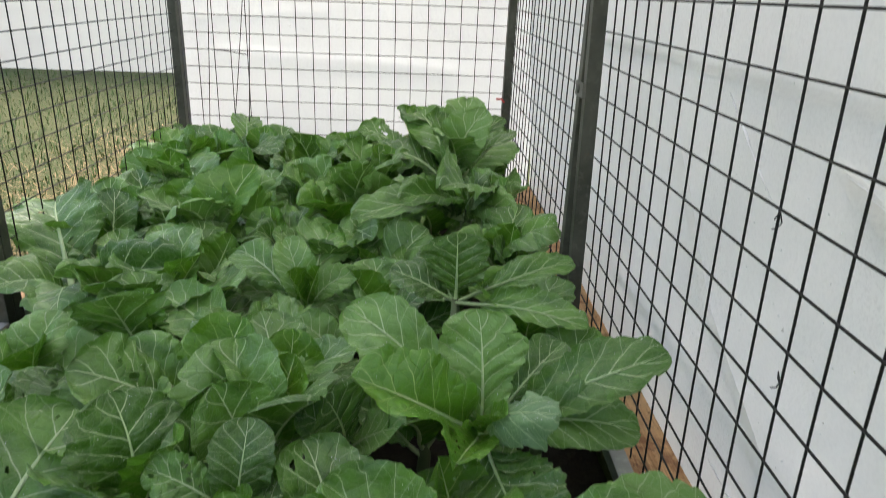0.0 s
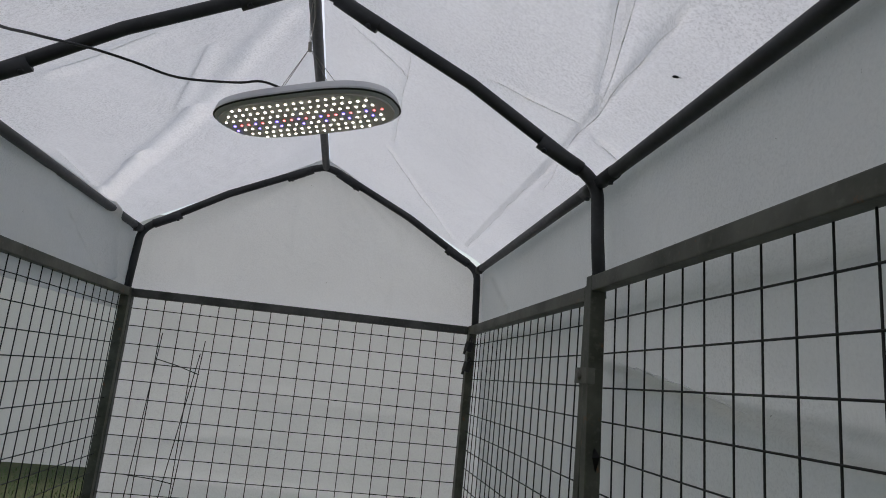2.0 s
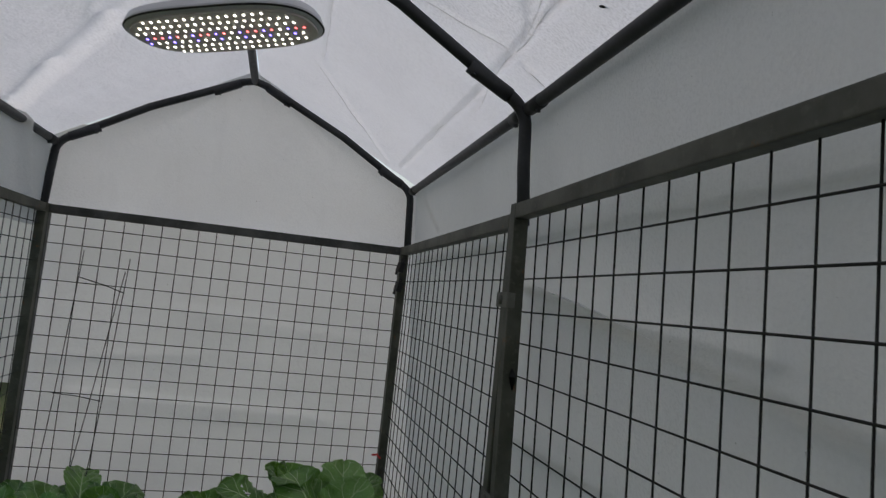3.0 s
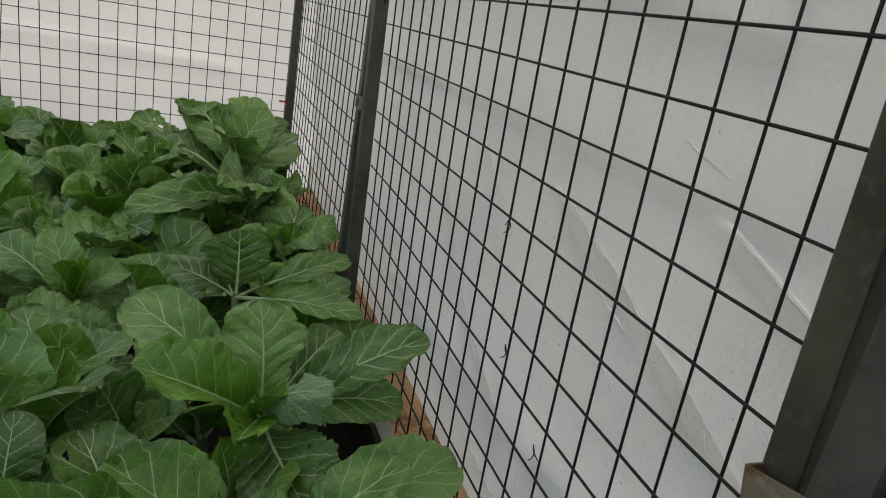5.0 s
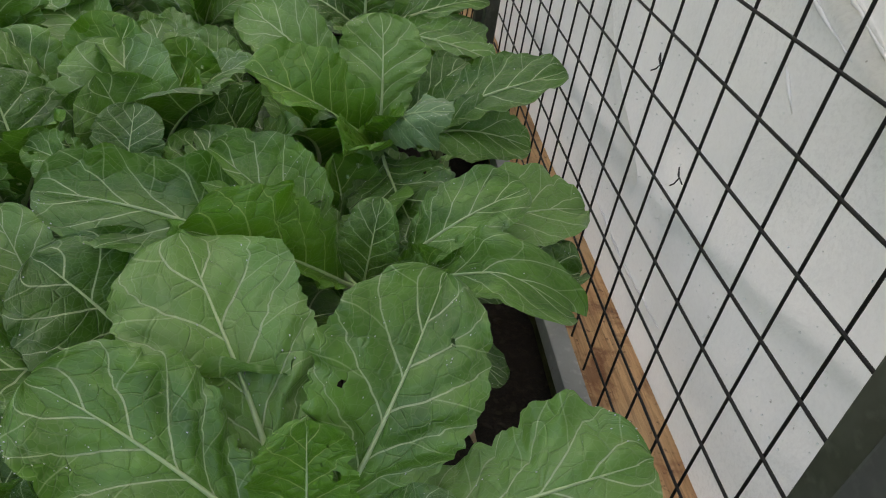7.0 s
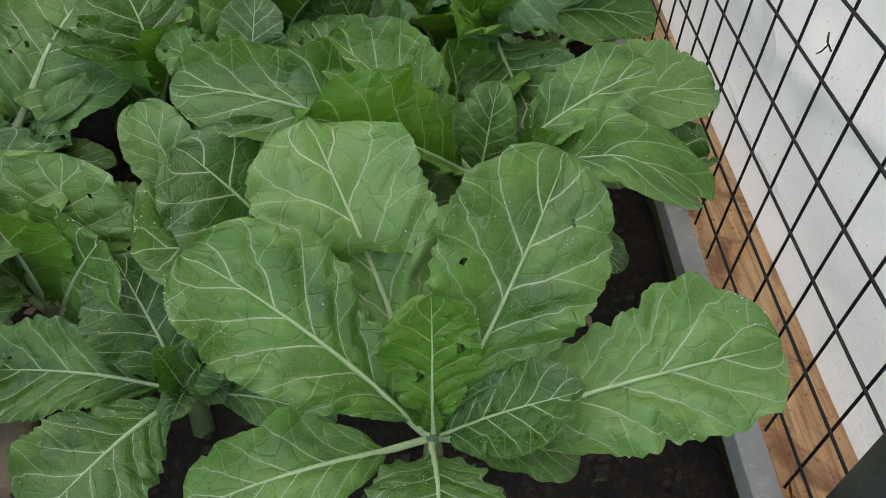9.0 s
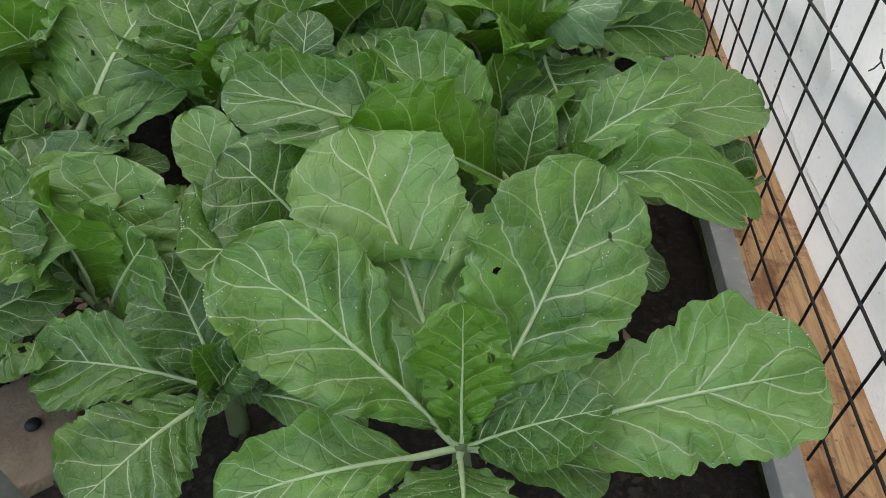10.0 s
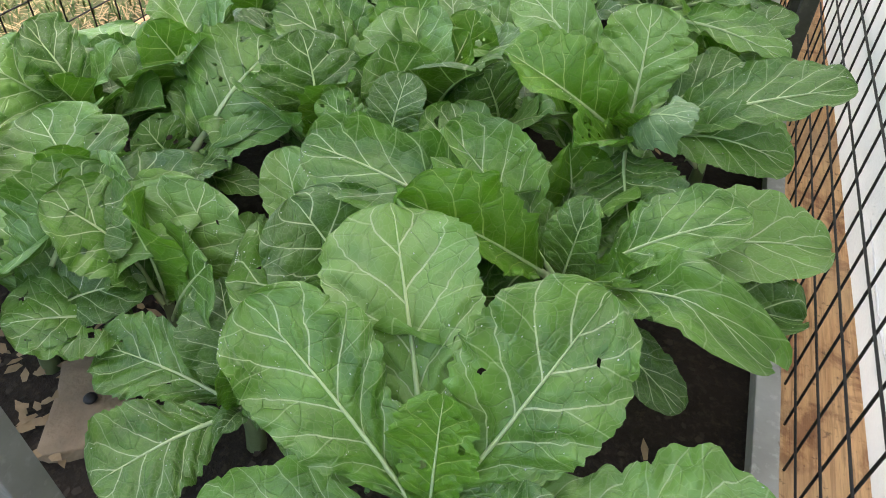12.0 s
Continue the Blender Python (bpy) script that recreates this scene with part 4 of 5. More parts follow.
# ---- leaves ----
def leaf_mesh(seed, ratio=0.72, petiole=0.35, arch=0.7, cup=0.25, ruffle=0.06, jag=0.06, holes=0, curl=0.0, nu=48, nv=16, drops=30, notches=3, skin=None, base=0.72, sway=None, twist=None, hook=0.0, puff=0.008, blunt=0.46):
    """A leaf of unit blade length along +y, its foot at the origin, upper face up. base: how slowly the blade widens;
    sway: the midrib's bow to one side; twist: turn of the blade along its length; hook: how far the tip rolls down; puff: swelling between the veins;
    blunt: lower for a rounder tip."""
    rnd = random.Random(seed)
    off = rnd.uniform(0, 50)
    sway = rnd.uniform(-0.09, 0.09) if sway is None else sway
    twist = rnd.uniform(-0.3, 0.3) if twist is None else twist
    bm = bmesh.new()
    uvl = bm.loops.layers.uv.new("UVMap")

    def n1(a, b=0.0):
        return noise.noise(Vector((a + off, b, off * 0.3)))

    def spine(s):
        """Centre line: s from -petiole to 1; the foot rises, the blade arches over."""
        k = max(s, 0)
        th = arch * (k ** 1.4) * 0.9 + hook * max(0, k - 0.7) * 5
        y = petiole + s * (1 - 0.1 * arch * k ** 1.5) - hook * 0.5 * max(0, k - 0.72) ** 1.5
        z = 0.04 * petiole - arch * 0.42 * k ** 2.2 + 0.10 * arch * math.sin(math.pi * k) - hook * 1.7 * max(0, k - 0.68) ** 1.6
        return Vector((sway * k * (1 - k) * 2 + 0.012 * n1(s * 2), y, z)), th

    cuts = [(rnd.uniform(0.18, 0.92), rnd.choice((-1, 1)), rnd.uniform(0.012, 0.025), rnd.uniform(0.04, 0.16)) for _ in range(notches)]
    peak = (base / (base + blunt)) ** base * (blunt / (base + blunt)) ** blunt

    def half(u, s):
        w = (max(u, 0.0) ** base) * (max(1 - u, 0.0) ** blunt) / peak
        w *= 1 + 0.16 * n1(u * 4.0 + 9 * s, 4) + 1.2 * jag * (abs(math.sin(12 * u + 3 * s + 6 * n1(u * 2.2, 8 * s))) ** 0.7 - 0.6) + 0.9 * jag * n1(u * 40 + 3 * s, 2)
        for u0, s0, wd, deep in cuts:
            if s == s0:
                w *= 1 - deep * math.exp(-((u - u0) / wd) ** 2)
        return 0.5 * ratio * w

    grid = []
    for i in range(nu + 1):
        u = 0.012 + 0.986 * i / nu
        c, th = spine(u)
        wob = 0.4 * 0.5
        ct, st = math.cos(twist * u), math.sin(twist * u)
        row = []
        for j in range(nv + 1):
            v = -1 + 2 * j / nv
            s = 1 if v >= 0 else -1
            hw = half(u, s)
            a = abs(v)
            x, z = v * hw, cup * a * hw - curl * (a ** 2.6) * hw * (1 if s > 0 else 0.55)
            z += 2.0 * ruffle * (a ** 2.0) * n1(u * 4.5 + 7 * s, 20) + 0.8 * ruffle * (a ** 3) * n1(u * 14 + 3 * s, 30)
            z += puff * math.cos(6.28318 * (6.0 * u - 1.75 * a ** 0.85 + 0.37 * s + wob)) * a ** 0.5 * (1 - 0.4 * a) * min(1, 4 * (1 - u)) + 0.05 * (n1(u * 2.4, v * 1.7) - n1(u * 2.4, 0))
            x, z = x * ct - z * st, x * st + z * ct
            up = Vector((0, math.sin(th) * 0.8, math.cos(th))).normalized()
            row.append((bm.verts.new(c + Vector((x, 0, 0)) + up * z), u, v))
        grid.append(row)
    spots = [(rnd.uniform(0.2, 0.9), rnd.choice((-1, 1)) * rnd.uniform(0.2, 0.68), rnd.choice((0.012, 0.015, 0.02) if holes < 5 else (0.013, 0.016, 0.022, 0.04))) for _ in range(holes)]
    for i in range(nu):
        for j in range(nv):
            q = (grid[i][j], grid[i][j + 1], grid[i + 1][j + 1], grid[i + 1][j])
            uc, vc = (q[0][1] + q[2][1]) / 2, (q[0][2] + q[2][2]) / 2
            if any(math.hypot(uc - a, (vc - b) * ratio * 0.5) < r for a, b, r in spots):
                continue
            f = bm.faces.new([k[0] for k in q])
            for lp, k in zip(f.loops, q):
                lp[uvl].uv = (k[1], (k[2] + 1) / 2)
    nf = len(bm.faces)
    pts, rad = [], []
    for k in range(17):
        s = -petiole + (petiole + 0.95) * k / 16
        c, th = spine(s)
        pts.append(c + Vector((0, 0, 0.002)))
        rad.append((0.025 if s < 0 else 0.0205) * (1 - max(s, 0)) ** 1.0 + 0.0014)
    add_tube(bm, pts, rad, 6)
    nr = len(bm.faces)
    near = nu // 2, nv // 3
    for _ in range(drops):
        if rnd.random() < 0.25:
            near = rnd.randrange(4, nu - 3), rnd.randrange(1, nv)
        i, j = min(nu - 2, max(2, near[0] + round(rnd.gauss(0, nu * 0.07)))), min(nv, max(0, near[1] + round(rnd.gauss(0, nv * 0.09))))
        r = rnd.choice((0.0014, 0.0018, 0.0024, 0.0032, 0.0042))
        q = bmesh.ops.create_uvsphere(bm, u_segments=5, v_segments=4, radius=r)
        bmesh.ops.translate(bm, verts=q["verts"], vec=grid[i][j][0].co + Vector((0, 0, r * 0.6)))
    for k, f in enumerate(bm.faces):
        f.material_index, f.smooth = (0 if k < nf else 1 if k < nr else 2), True
    me = bpy.data.meshes.new("leaf")
    bm.to_mesh(me)
    bm.free()
    for m in (skin or LEAF, RIB, DROP):
        me.materials.append(m)
    me["tip"] = spine(1.0)[0]
    me["ratio"] = ratio
    return me


FINE = {"nu": 84, "nv": 34, "drops": 60, "puff": 0.018}
KINDS = {
    "broad": [leaf_mesh(k, 0.80 + 0.03 * (k % 3), 0.13, 0.2 + 0.10 * (k % 3), 0.13 + 0.05 * (k % 3), 0.06, 0.085, holes=k % 3, curl=0.10, base=0.95, **FINE) for k in range(6)],
    "ragged": [leaf_mesh(180 + k, 0.68, 0.22, 0.45 + 0.1 * k, 0.34, 0.10, 0.13, curl=0.3 * (k % 2), holes=k % 3, nu=56, nv=20, puff=0.014) for k in range(5)],
    "heart": [leaf_mesh(200, 0.95, 0.3, 0.1, 0.15, 0.03, 0.1, holes=8, skin=LEAF_YOUNG, drops=8, nu=72, nv=40, base=0.55, blunt=0.36, puff=0.014, sway=0.0, twist=0.0)],
    "round": [leaf_mesh(10 + k, 0.92, 0.16, 0.3 + 0.15 * k, 0.24, 0.05, 0.035, base=0.55) for k in range(3)],
    "long": [leaf_mesh(20 + k, 0.64, 0.26, 0.4 + 0.2 * (k % 3), 0.25, 0.05, 0.05, base=0.8) for k in range(4)],
    "fold": [leaf_mesh(40 + k, 0.72, 0.22, 0.7, 0.75, 0.07, 0.06, curl=0.75, drops=60) for k in range(4)],
    "eaten": [leaf_mesh(60 + k, 0.7, 0.28, 0.55, 0.2, 0.09, 0.09, holes=6 + 3 * k, nu=52, nv=32) for k in range(4)],
    "cupped": [leaf_mesh(100 + k, 0.84, 0.2, 0.35 + 0.15 * k, 0.5, 0.05, 0.045, curl=0.3 * (k % 2), base=0.6) for k in range(4)],
    "pale": [leaf_mesh(120 + k, 0.66, 0.2, 0.6, 0.1, 0.09, 0.06, curl=0.6, drops=110, skin=LEAF_PALE) for k in range(3)],
    "young": [leaf_mesh(80 + k, 0.7, 0.14, 0.12, 0.5, 0.05, 0.05, holes=3 + 3 * k, skin=LEAF_YOUNG, drops=5, nu=60, nv=28) for k in range(3)],
    "under": [leaf_mesh(140 + k, 0.7, 0.2, 0.45, 0.9, 0.07, 0.07, curl=0.25, skin=LEAF_YOUNG, drops=20, nu=64, nv=22) for k in range(3)],
    "hooked": [leaf_mesh(160 + k, 0.6, 0.22, 0.3, 0.3, 0.05, 0.05, hook=1.5, drops=60, nu=64, nv=20) for k in range(3)],
}
USED = {k: 0 for k in KINDS}
PLANTS = "brassica plants in the bed"


def set_leaf(plant, kind, foot, tip, face, width=None):
    """Puts a leaf under a plant from its foot to its tip, with its upper side to face."""
    pool = KINDS[kind]
    mesh = pool[USED[kind] % len(pool)]
    USED[kind] += 1
    foot, tip = Vector(foot), Vector(tip)
    local = Vector(mesh["tip"])
    d = tip - foot
    size = d.length / local.length
    y = d.normalized()
    x = y.cross(Vector(face)).normalized()
    z = x.cross(y)
    turn = Matrix((x, y, z)).transposed()
    lean = Matrix.Rotation(-math.atan2(local.z, local.y), 3, "X")
    wide = min(1.5, max(0.6, width / (mesh["ratio"] * size))) if width else 1.0
    ob = new("leaf", mesh)
    ob.parent = plant
    ob.matrix_local = Matrix.LocRotScale(foot - plant.location, (turn @ lean).to_quaternion(), Vector((size * wide, size, size)))
    return ob


def plant_at(x, y, heart, label="leafy green brassica plant with broad waxy leaves"):
    """A plant in the soil at x, y, whose leaves spring at the height heart."""
    p = thing("cabbage_plant", label, "vegetable plant", PLANTS)
    p.location = (x, y, SOIL_TOP)
    p["heart"] = heart
    bm = bmesh.new()
    z = heart - SOIL_TOP
    add_tube(bm, [(0, 0, -0.03), (0.004, 0.003, z * 0.5), (0, 0, z + 0.015)], [0.017, 0.014, 0.009], 8)
    part("stem", bm, STEM, p, smooth=True)
    return p


def hero(plant, kind, tip, width, face):
    """A leaf whose place is known: from the plant's heart to its tip."""
    x, y, _ = plant.location
    set_leaf(plant, kind, (x, y, plant["heart"]), tip, face, 0.84 * width)


def wild_plant(x, y, seed, size=0.27, heart=0.55, n=10):
    rnd = random.Random(seed)
    p = plant_at(x, y, heart)
    for k in range(n):
        a = k * 2.39996 + rnd.uniform(-0.3, 0.3) + seed
        low = k / n
        el = math.radians(70 - 52 * low + rnd.uniform(-14, 14))
        ln = size * (0.65 + 0.45 * math.sin(min(1, low + 0.3) * 1.6)) * rnd.uniform(0.9, 1.15)
        foot = Vector((x, y, heart - 0.06 * low))
        d = Vector((math.cos(a) * math.cos(el), math.sin(a) * math.cos(el), math.sin(el)))
        kind = "young" if low < 0.1 else rnd.choice(("broad", "cupped", "long", "fold", "cupped", "under", "round", "eaten", "broad"))
        if y > 1.6 and kind not in ("young", "fold", "under"):
            kind = rnd.choice(("ragged", "ragged", "long", "eaten"))
        tip = foot + d * ln * 1.15
        tip.x, tip.y = max(-HX - 0.06, min(HX - 0.02, tip.x)), min(FAR - 0.04, tip.y)
        set_leaf(p, kind, foot, tip, Vector((rnd.uniform(-0.3, 0.3), rnd.uniform(-0.5, 0.1), 1)) - d * 0.2, None)
    return p


# ---- plants, from the door to the far end ----
a_plant = plant_at(0.392, 0.136, 0.50)
hero(a_plant, "broad", (0.234, 0.398, 0.745), 0.225, (0.07, -0.34, 0.86))
hero(a_plant, "broad", (0.142, 0.200, 0.725), 0.168, (0.11, -0.29, 0.90))
hero(a_plant, "broad", (0.522, 0.323, 0.770), 0.198, (-0.04, -0.34, 0.86))
hero(a_plant, "heart", (0.385, 0.190, 0.690), 0.120, (0.01, -0.30, 0.90))
hero(a_plant, "broad", (0.753, 0.181, 0.640), 0.185, (-0.14, -0.27, 0.90))
hero(a_plant, "round", (0.543, 0.127, 0.625), 0.085, (-0.06, -0.26, 0.92))
hero(a_plant, "long", (0.153, 0.025, 0.540), 0.137, (0.10, -0.21, 0.94))
hero(a_plant, "broad", (0.393, -0.019, 0.560), 0.186, (0.00, -0.20, 0.96))
hero(a_plant, "long", (0.559, 0.121, 0.500), 0.095, (-0.06, -0.24, 0.94))
hero(a_plant, "young", (0.361, 0.165, 0.570), 0.021, (0.02, -0.26, 0.92))
hero(a_plant, "young", (0.416, 0.180, 0.570), 0.024, (-0.01, -0.27, 0.92))
hero(a_plant, "young", (0.457, 0.155, 0.550), 0.025, (-0.02, -0.26, 0.93))
hero(a_plant, "young", (0.389, 0.149, 0.560), 0.016, (0.01, -0.26, 0.93))
b_plant = plant_at(0.075, 0.224, 0.44)
hero(b_plant, "broad", (-0.169, 0.223, 0.470), 0.148, (0.23, -0.24, 0.87))
hero(b_plant, "round", (-0.023, 0.344, 0.560), 0.164, (0.20, -0.29, 0.86))
hero(b_plant, "broad", (-0.026, 0.039, 0.470), 0.181, (0.21, -0.20, 0.91))
hero(b_plant, "fold", (0.155, 0.226, 0.550), 0.084, (0.15, -0.27, 0.89))
hero(b_plant, "young", (0.069, 0.209, 0.550), 0.063, (0.18, -0.26, 0.89))
hero(b_plant, "young", (0.102, 0.225, 0.550), 0.063, (0.17, -0.27, 0.89))
hero(b_plant, "fold", (0.085, 0.156, 0.480), 0.056, (0.17, -0.24, 0.90))
hero(b_plant, "long", (0.269, 0.196, 0.420), 0.081, (0.11, -0.25, 0.92))
hero(b_plant, "pale", (0.140, 0.210, 0.470), 0.051, (0.15, -0.25, 0.90))
c_plant = plant_at(-0.359, 0.665, 0.44)
hero(c_plant, "eaten", (-0.254, 0.913, 0.630), 0.271, (0.24, -0.37, 0.73))
hero(c_plant, "eaten", (-0.403, 0.876, 0.600), 0.125, (0.27, -0.36, 0.73))
hero(c_plant, "eaten", (-0.374, 0.614, 0.580), 0.144, (0.28, -0.33, 0.75))
hero(c_plant, "long", (-0.143, 0.762, 0.560), 0.111, (0.23, -0.36, 0.75))
hero(c_plant, "eaten", (-0.214, 0.642, 0.500), 0.109, (0.25, -0.34, 0.77))
hero(c_plant, "long", (-0.156, 0.645, 0.460), 0.090, (0.24, -0.34, 0.78))
d_plant = plant_at(-0.315, 0.220, 0.44)
hero(d_plant, "eaten", (-0.247, 0.407, 0.660), 0.226, (0.33, -0.23, 0.80))
hero(d_plant, "long", (-0.129, 0.477, 0.600), 0.165, (0.29, -0.25, 0.82))
hero(d_plant, "eaten", (-0.181, 0.211, 0.500), 0.106, (0.31, -0.18, 0.85))
hero(d_plant, "eaten", (-0.402, 0.381, 0.600), 0.173, (0.34, -0.21, 0.80))
hero(d_plant, "long", (-0.148, 0.322, 0.520), 0.126, (0.30, -0.21, 0.84))
e_plant = plant_at(0.062, 0.752, 0.54)
hero(e_plant, "round", (0.076, 0.826, 0.680), 0.132, (0.13, -0.42, 0.73))
hero(e_plant, "young", (0.106, 0.707, 0.620), 0.057, (0.13, -0.41, 0.76))
hero(e_plant, "young", (0.051, 0.683, 0.620), 0.057, (0.14, -0.40, 0.76))
hero(e_plant, "eaten", (-0.079, 0.769, 0.620), 0.098, (0.17, -0.40, 0.74))
hero(e_plant, "eaten", (0.172, 0.764, 0.580), 0.089, (0.11, -0.41, 0.76))
f_plant = plant_at(0.477, 0.890, 0.60)
hero(f_plant, "broad", (0.462, 0.953, 0.830), 0.182, (-0.03, -0.45, 0.71))
hero(f_plant, "long", (0.218, 1.028, 0.790), 0.151, (0.03, -0.45, 0.71))
hero(f_plant, "under", (0.246, 0.843, 0.750), 0.158, (0.02, -0.44, 0.74))
hero(f_plant, "young", (0.411, 0.672, 0.700), 0.081, (-0.02, -0.42, 0.76))
hero(f_plant, "pale", (0.577, 0.722, 0.765), 0.080, (-0.06, -0.44, 0.73))
hero(f_plant, "long", (0.792, 0.875, 0.790), 0.157, (-0.10, -0.44, 0.72))
hero(f_plant, "long", (0.637, 0.999, 0.740), 0.111, (-0.06, -0.44, 0.72))
hero(f_plant, "long", (0.745, 0.826, 0.660), 0.124, (-0.09, -0.42, 0.75))
hero(f_plant, "broad", (0.540, 0.625, 0.580), 0.198, (-0.05, -0.41, 0.79))
hero(f_plant, "young", (0.502, 0.782, 0.720), 0.064, (-0.04, -0.43, 0.75))
g_plant = plant_at(0.449, 1.366, 0.64)
hero(g_plant, "pale", (0.356, 1.406, 0.760), 0.085, (0.00, -0.47, 0.67))
hero(g_plant, "broad", (0.448, 1.352, 0.830), 0.202, (-0.02, -0.47, 0.66))
hero(g_plant, "fold", (0.290, 1.380, 0.720), 0.127, (0.01, -0.47, 0.68))
hero(g_plant, "long", (0.745, 1.418, 0.740), 0.118, (-0.06, -0.47, 0.67))
hero(g_plant, "long", (0.733, 1.175, 0.680), 0.118, (-0.07, -0.46, 0.69))
h_plant = plant_at(0.449, 0.534, 0.55)
hero(h_plant, "round", (0.230, 0.599, 0.740), 0.142, (0.04, -0.40, 0.80))
hero(h_plant, "under", (0.222, 0.439, 0.720), 0.09, (0.04, -0.38, 0.83))
hero(h_plant, "round", (0.466, 0.568, 0.700), 0.105, (-0.03, -0.39, 0.81))
hero(h_plant, "long", (0.667, 0.558, 0.740), 0.134, (-0.08, -0.39, 0.80))
hero(h_plant, "long", (0.796, 0.634, 0.660), 0.106, (-0.11, -0.38, 0.80))
hero(h_plant, "hooked", (0.735, 0.430, 0.620), 0.097, (-0.10, -0.36, 0.84))
hero(h_plant, "long", (0.655, 0.397, 0.520), 0.097, (-0.08, -0.34, 0.86))
hero(h_plant, "long", (0.029, 0.528, 0.700), 0.114, (0.09, -0.38, 0.81))
hero(h_plant, "young", (0.562, 0.472, 0.660), 0.069, (-0.06, -0.37, 0.83))
hero(h_plant, "cupped", (0.779, 0.542, 0.600), 0.082, (-0.12, -0.38, 0.80))
j_plant = plant_at(0.057, 1.505, 0.54)
hero(j_plant, "young", (0.110, 1.446, 0.700), 0.084, (0.08, -0.46, 0.68))
hero(j_plant, "young", (0.033, 1.399, 0.700), 0.064, (0.09, -0.46, 0.68))
hero(j_plant, "long", (-0.149, 1.638, 0.660), 0.143, (0.11, -0.46, 0.67))
hero(j_plant, "round", (-0.003, 1.584, 0.720), 0.127, (0.09, -0.46, 0.67))
hero(j_plant, "long", (0.207, 1.510, 0.660), 0.082, (0.06, -0.46, 0.68))
hero(j_plant, "long", (-0.005, 1.377, 0.600), 0.086, (0.10, -0.45, 0.69))
hero(j_plant, "broad", (0.096, 1.861, 0.660), 0.147, (0.07, -0.47, 0.66))
k_plant = plant_at(-0.032, 1.261, 0.50)
hero(k_plant, "broad", (-0.105, 1.256, 0.620), 0.195, (0.13, -0.43, 0.71))
hero(k_plant, "round", (0.053, 1.267, 0.600), 0.113, (0.11, -0.44, 0.71))
hero(k_plant, "long", (-0.281, 1.415, 0.620), 0.188, (0.15, -0.43, 0.70))
hero(k_plant, "fold", (-0.015, 1.384, 0.620), 0.082, (0.11, -0.44, 0.70))
hero(k_plant, "round", (0.034, 0.973, 0.620), 0.167, (0.12, -0.43, 0.73))
l_plant = plant_at(0.012, 0.531, 0.42)
hero(l_plant, "eaten", (-0.110, 0.468, 0.520), 0.106, (0.20, -0.33, 0.82))
hero(l_plant, "young", (0.090, 0.535, 0.560), 0.125, (0.15, -0.36, 0.81))
hero(l_plant, "round", (-0.078, 0.625, 0.600), 0.105, (0.19, -0.36, 0.79))
u_plant = plant_at(0.509, 2.060, 0.62)
hero(u_plant, "long", (0.298, 1.762, 0.780), 0.150, (0.00, -0.48, 0.63))
hero(u_plant, "ragged", (0.613, 1.952, 0.800), 0.196, (-0.04, -0.48, 0.62))
hero(u_plant, "long", (0.157, 1.759, 0.720), 0.123, (0.02, -0.48, 0.64))
hero(u_plant, "fold", (0.304, 1.798, 0.720), 0.161, (-0.01, -0.47, 0.67))
hero(u_plant, "ragged", (0.585, 1.921, 0.780), 0.203, (-0.05, -0.47, 0.65))
v_plant = plant_at(0.222, 0.973, 0.50)
hero(v_plant, "broad", (0.194, 0.911, 0.660), 0.190, (0.07, -0.43, 0.75))
hero(v_plant, "round", (0.340, 0.892, 0.620), 0.114, (0.04, -0.43, 0.76))
hero(v_plant, "long", (0.132, 0.959, 0.600), 0.103, (0.08, -0.42, 0.75))
m_plant = plant_at(0.534, 2.104, 0.62)
hero(m_plant, "ragged", (0.418, 1.771, 0.820), 0.214, (-0.03, -0.48, 0.65))
hero(m_plant, "long", (0.617, 2.055, 0.780), 0.193, (-0.05, -0.48, 0.65))
hero(m_plant, "ragged", (0.283, 1.895, 0.760), 0.148, (-0.01, -0.48, 0.65))
hero(m_plant, "fold", (0.651, 1.831, 0.700), 0.147, (-0.06, -0.47, 0.66))
n_plant = plant_at(-0.465, 2.367, 0.50)
hero(n_plant, "ragged", (-0.616, 2.672, 0.660), 0.274, (0.15, -0.46, 0.64))
hero(n_plant, "fold", (-0.128, 2.306, 0.620), 0.128, (0.11, -0.46, 0.65))
hero(n_plant, "ragged", (-0.551, 2.330, 0.600), 0.192, (0.16, -0.45, 0.65))
hero(n_plant, "long", (-0.789, 2.312, 0.620), 0.191, (0.18, -0.44, 0.65))
hero(n_plant, "ragged", (-0.691, 2.322, 0.620), 0.170, (0.17, -0.45, 0.65))
o_plant = plant_at(-0.618, 1.633, 0.50)
hero(o_plant, "ragged", (-0.778, 1.927, 0.700), 0.304, (0.23, -0.41, 0.66))
hero(o_plant, "fold", (-0.718, 1.447, 0.620), 0.221, (0.24, -0.39, 0.69))
hero(o_plant, "ragged", (-0.528, 1.383, 0.580), 0.218, (0.22, -0.40, 0.71))
hero(o_plant, "fold", (-0.250, 1.577, 0.620), 0.124, (0.18, -0.42, 0.70))
q_plant = plant_at(-0.061, 2.717, 0.52)
r_plant = plant_at(-0.420, 2.906, 0.56)
hero(r_plant, "long", (-0.478, 3.188, 0.740), 0.161, (0.12, -0.47, 0.61))
hero(r_plant, "ragged", (-0.239, 2.661, 0.680), 0.221, (0.11, -0.47, 0.62))
hero(r_plant, "long", (-0.582, 3.058, 0.680), 0.158, (0.13, -0.47, 0.61))
s_plant = plant_at(-0.366, 1.207, 0.48)
hero(s_plant, "broad", (-0.323, 1.211, 0.550), 0.150, (0.20, -0.39, 0.75))
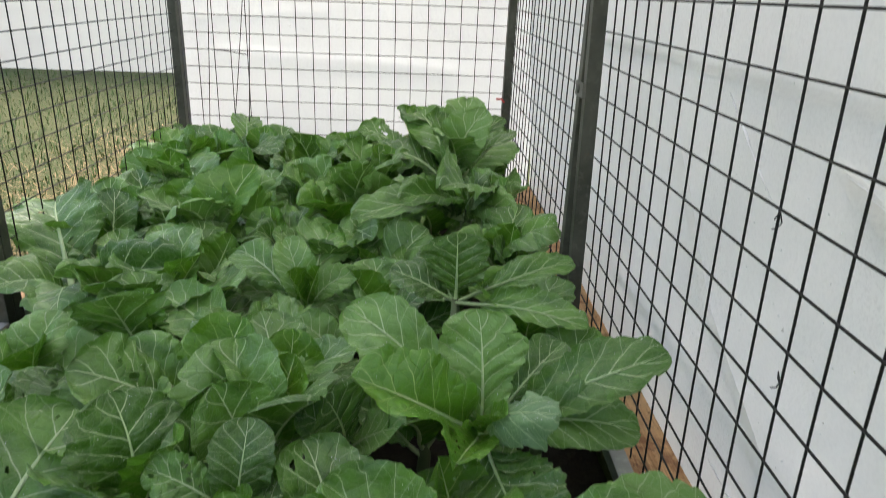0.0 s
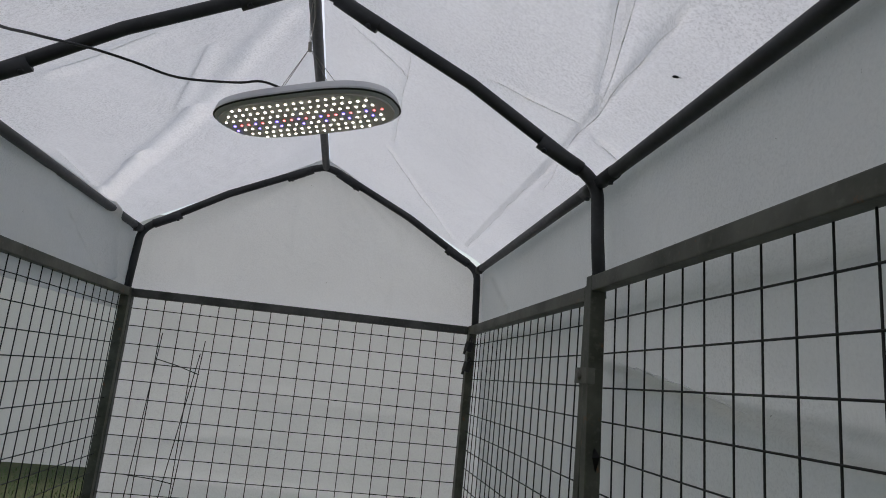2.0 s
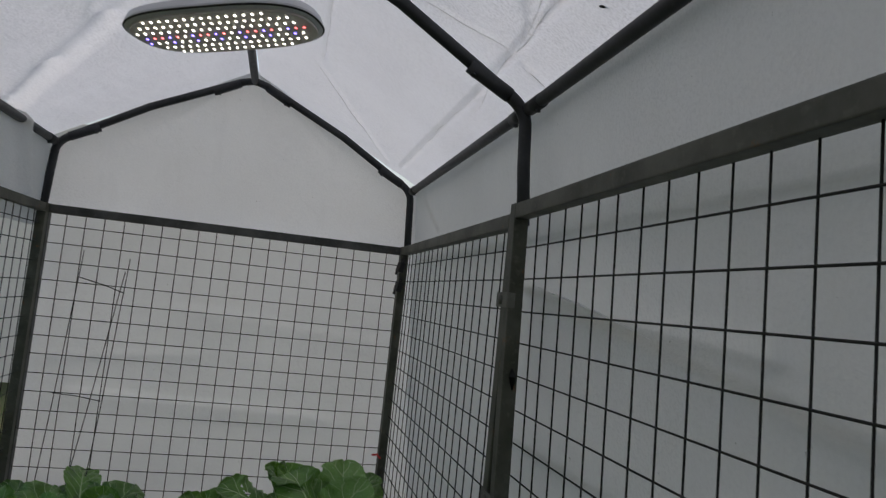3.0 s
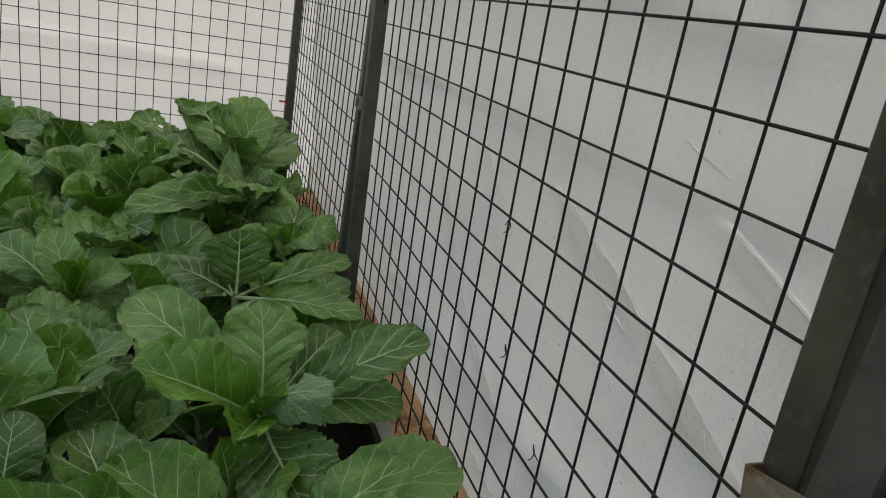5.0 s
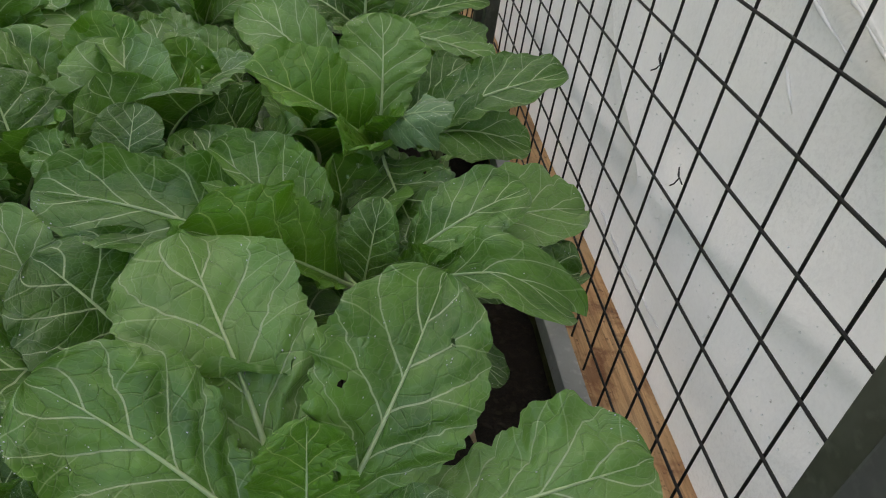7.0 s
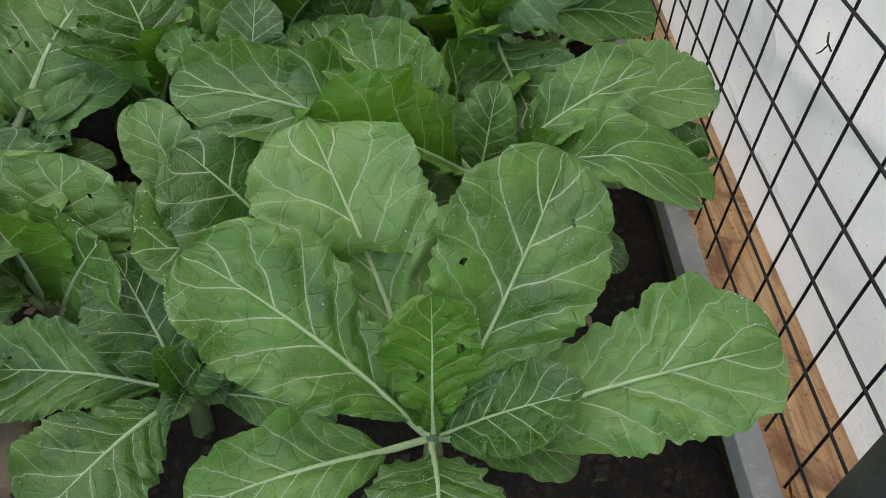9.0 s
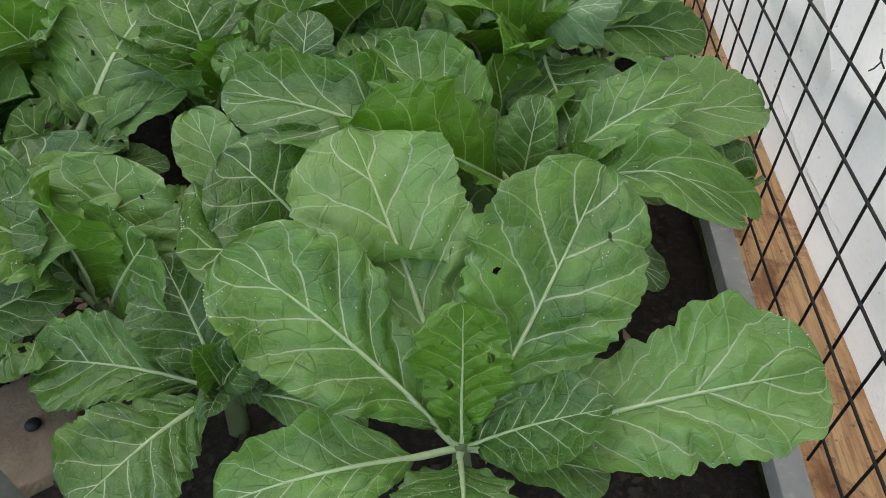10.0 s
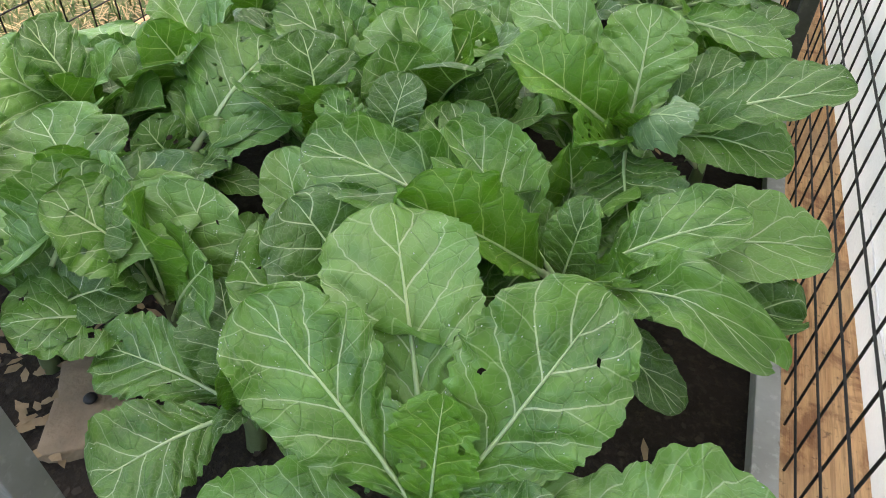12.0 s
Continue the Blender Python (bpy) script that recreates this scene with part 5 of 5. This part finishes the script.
hero(s_plant, "eaten", (-0.386, 0.992, 0.550), 0.229, (0.22, -0.36, 0.76))
hero(s_plant, "fold", (-0.175, 1.246, 0.560), 0.114, (0.17, -0.40, 0.75))
hero(s_plant, "broad", (-0.147, 1.019, 0.520), 0.129, (0.18, -0.38, 0.77))
t_plant = plant_at(0.186, 1.306, 0.50)
hero(t_plant, "broad", (-0.044, 1.395, 0.600), 0.193, (0.09, -0.43, 0.74))
hero(t_plant, "round", (0.062, 1.341, 0.600), 0.122, (0.07, -0.43, 0.75))
CROWNS = [p.location.copy() for p in bpy.data.objects if p.name.startswith("cabbage_plant")]
for k, (x, y, heart, size) in enumerate(((-0.6, 0.72, 0.43, 0.22), (-0.52, 1.22, 0.43, 0.2), (-0.3, 1.98, 0.50, 0.27), (0.12, 2.05, 0.52, 0.27),
                                         (-0.12, 2.75, 0.48, 0.27), (0.2, 2.5, 0.50, 0.27), (0.52, 2.6, 0.62, 0.29), (0.36, 2.95, 0.58, 0.28),
                                         (-0.6, 2.85, 0.49, 0.26), (0.62, 1.75, 0.50, 0.24), (-0.64, 0.35, 0.42, 0.24), (-0.35, 1.55, 0.46, 0.24), (0.05, 1.75, 0.46, 0.22), (-0.35, 2.9, 0.48, 0.26), (0.1, 2.95, 0.47, 0.26), (0.6, 3.0, 0.58, 0.26))):
    wild_plant(x, y, 300 + 7 * k, size, heart)
    CROWNS.append(Vector((x, y, 0)))
# low plants that close the rows
fill = random.Random(77)
for row in range(15):
    for col in range(8):
        x, y = -0.66 + 0.18 * col + fill.uniform(-0.05, 0.05), 0.2 + 0.19 * row + fill.uniform(-0.05, 0.05)
        if (x > 0.52 and y < 1.0) or (-0.32 < x < 0.02 and y < 0.3) or (x > 0.02 and y < 0.4) or x > 0.66 or y > 2.95 or (x < -0.5 and 0.55 < y < 1.6):
            continue
        if min((Vector((x, y, 0)) - Vector((q.x, q.y, 0))).length for q in CROWNS) < (0.18 if y < 0.65 and x < 0.1 else 0.15):
            continue
        wild_plant(x, y, 900 + 13 * row + col, fill.uniform(0.2, 0.25), fill.uniform(0.41, 0.44) + 0.02 * min(2, y), 6)
        CROWNS.append(Vector((x, y, 0)))
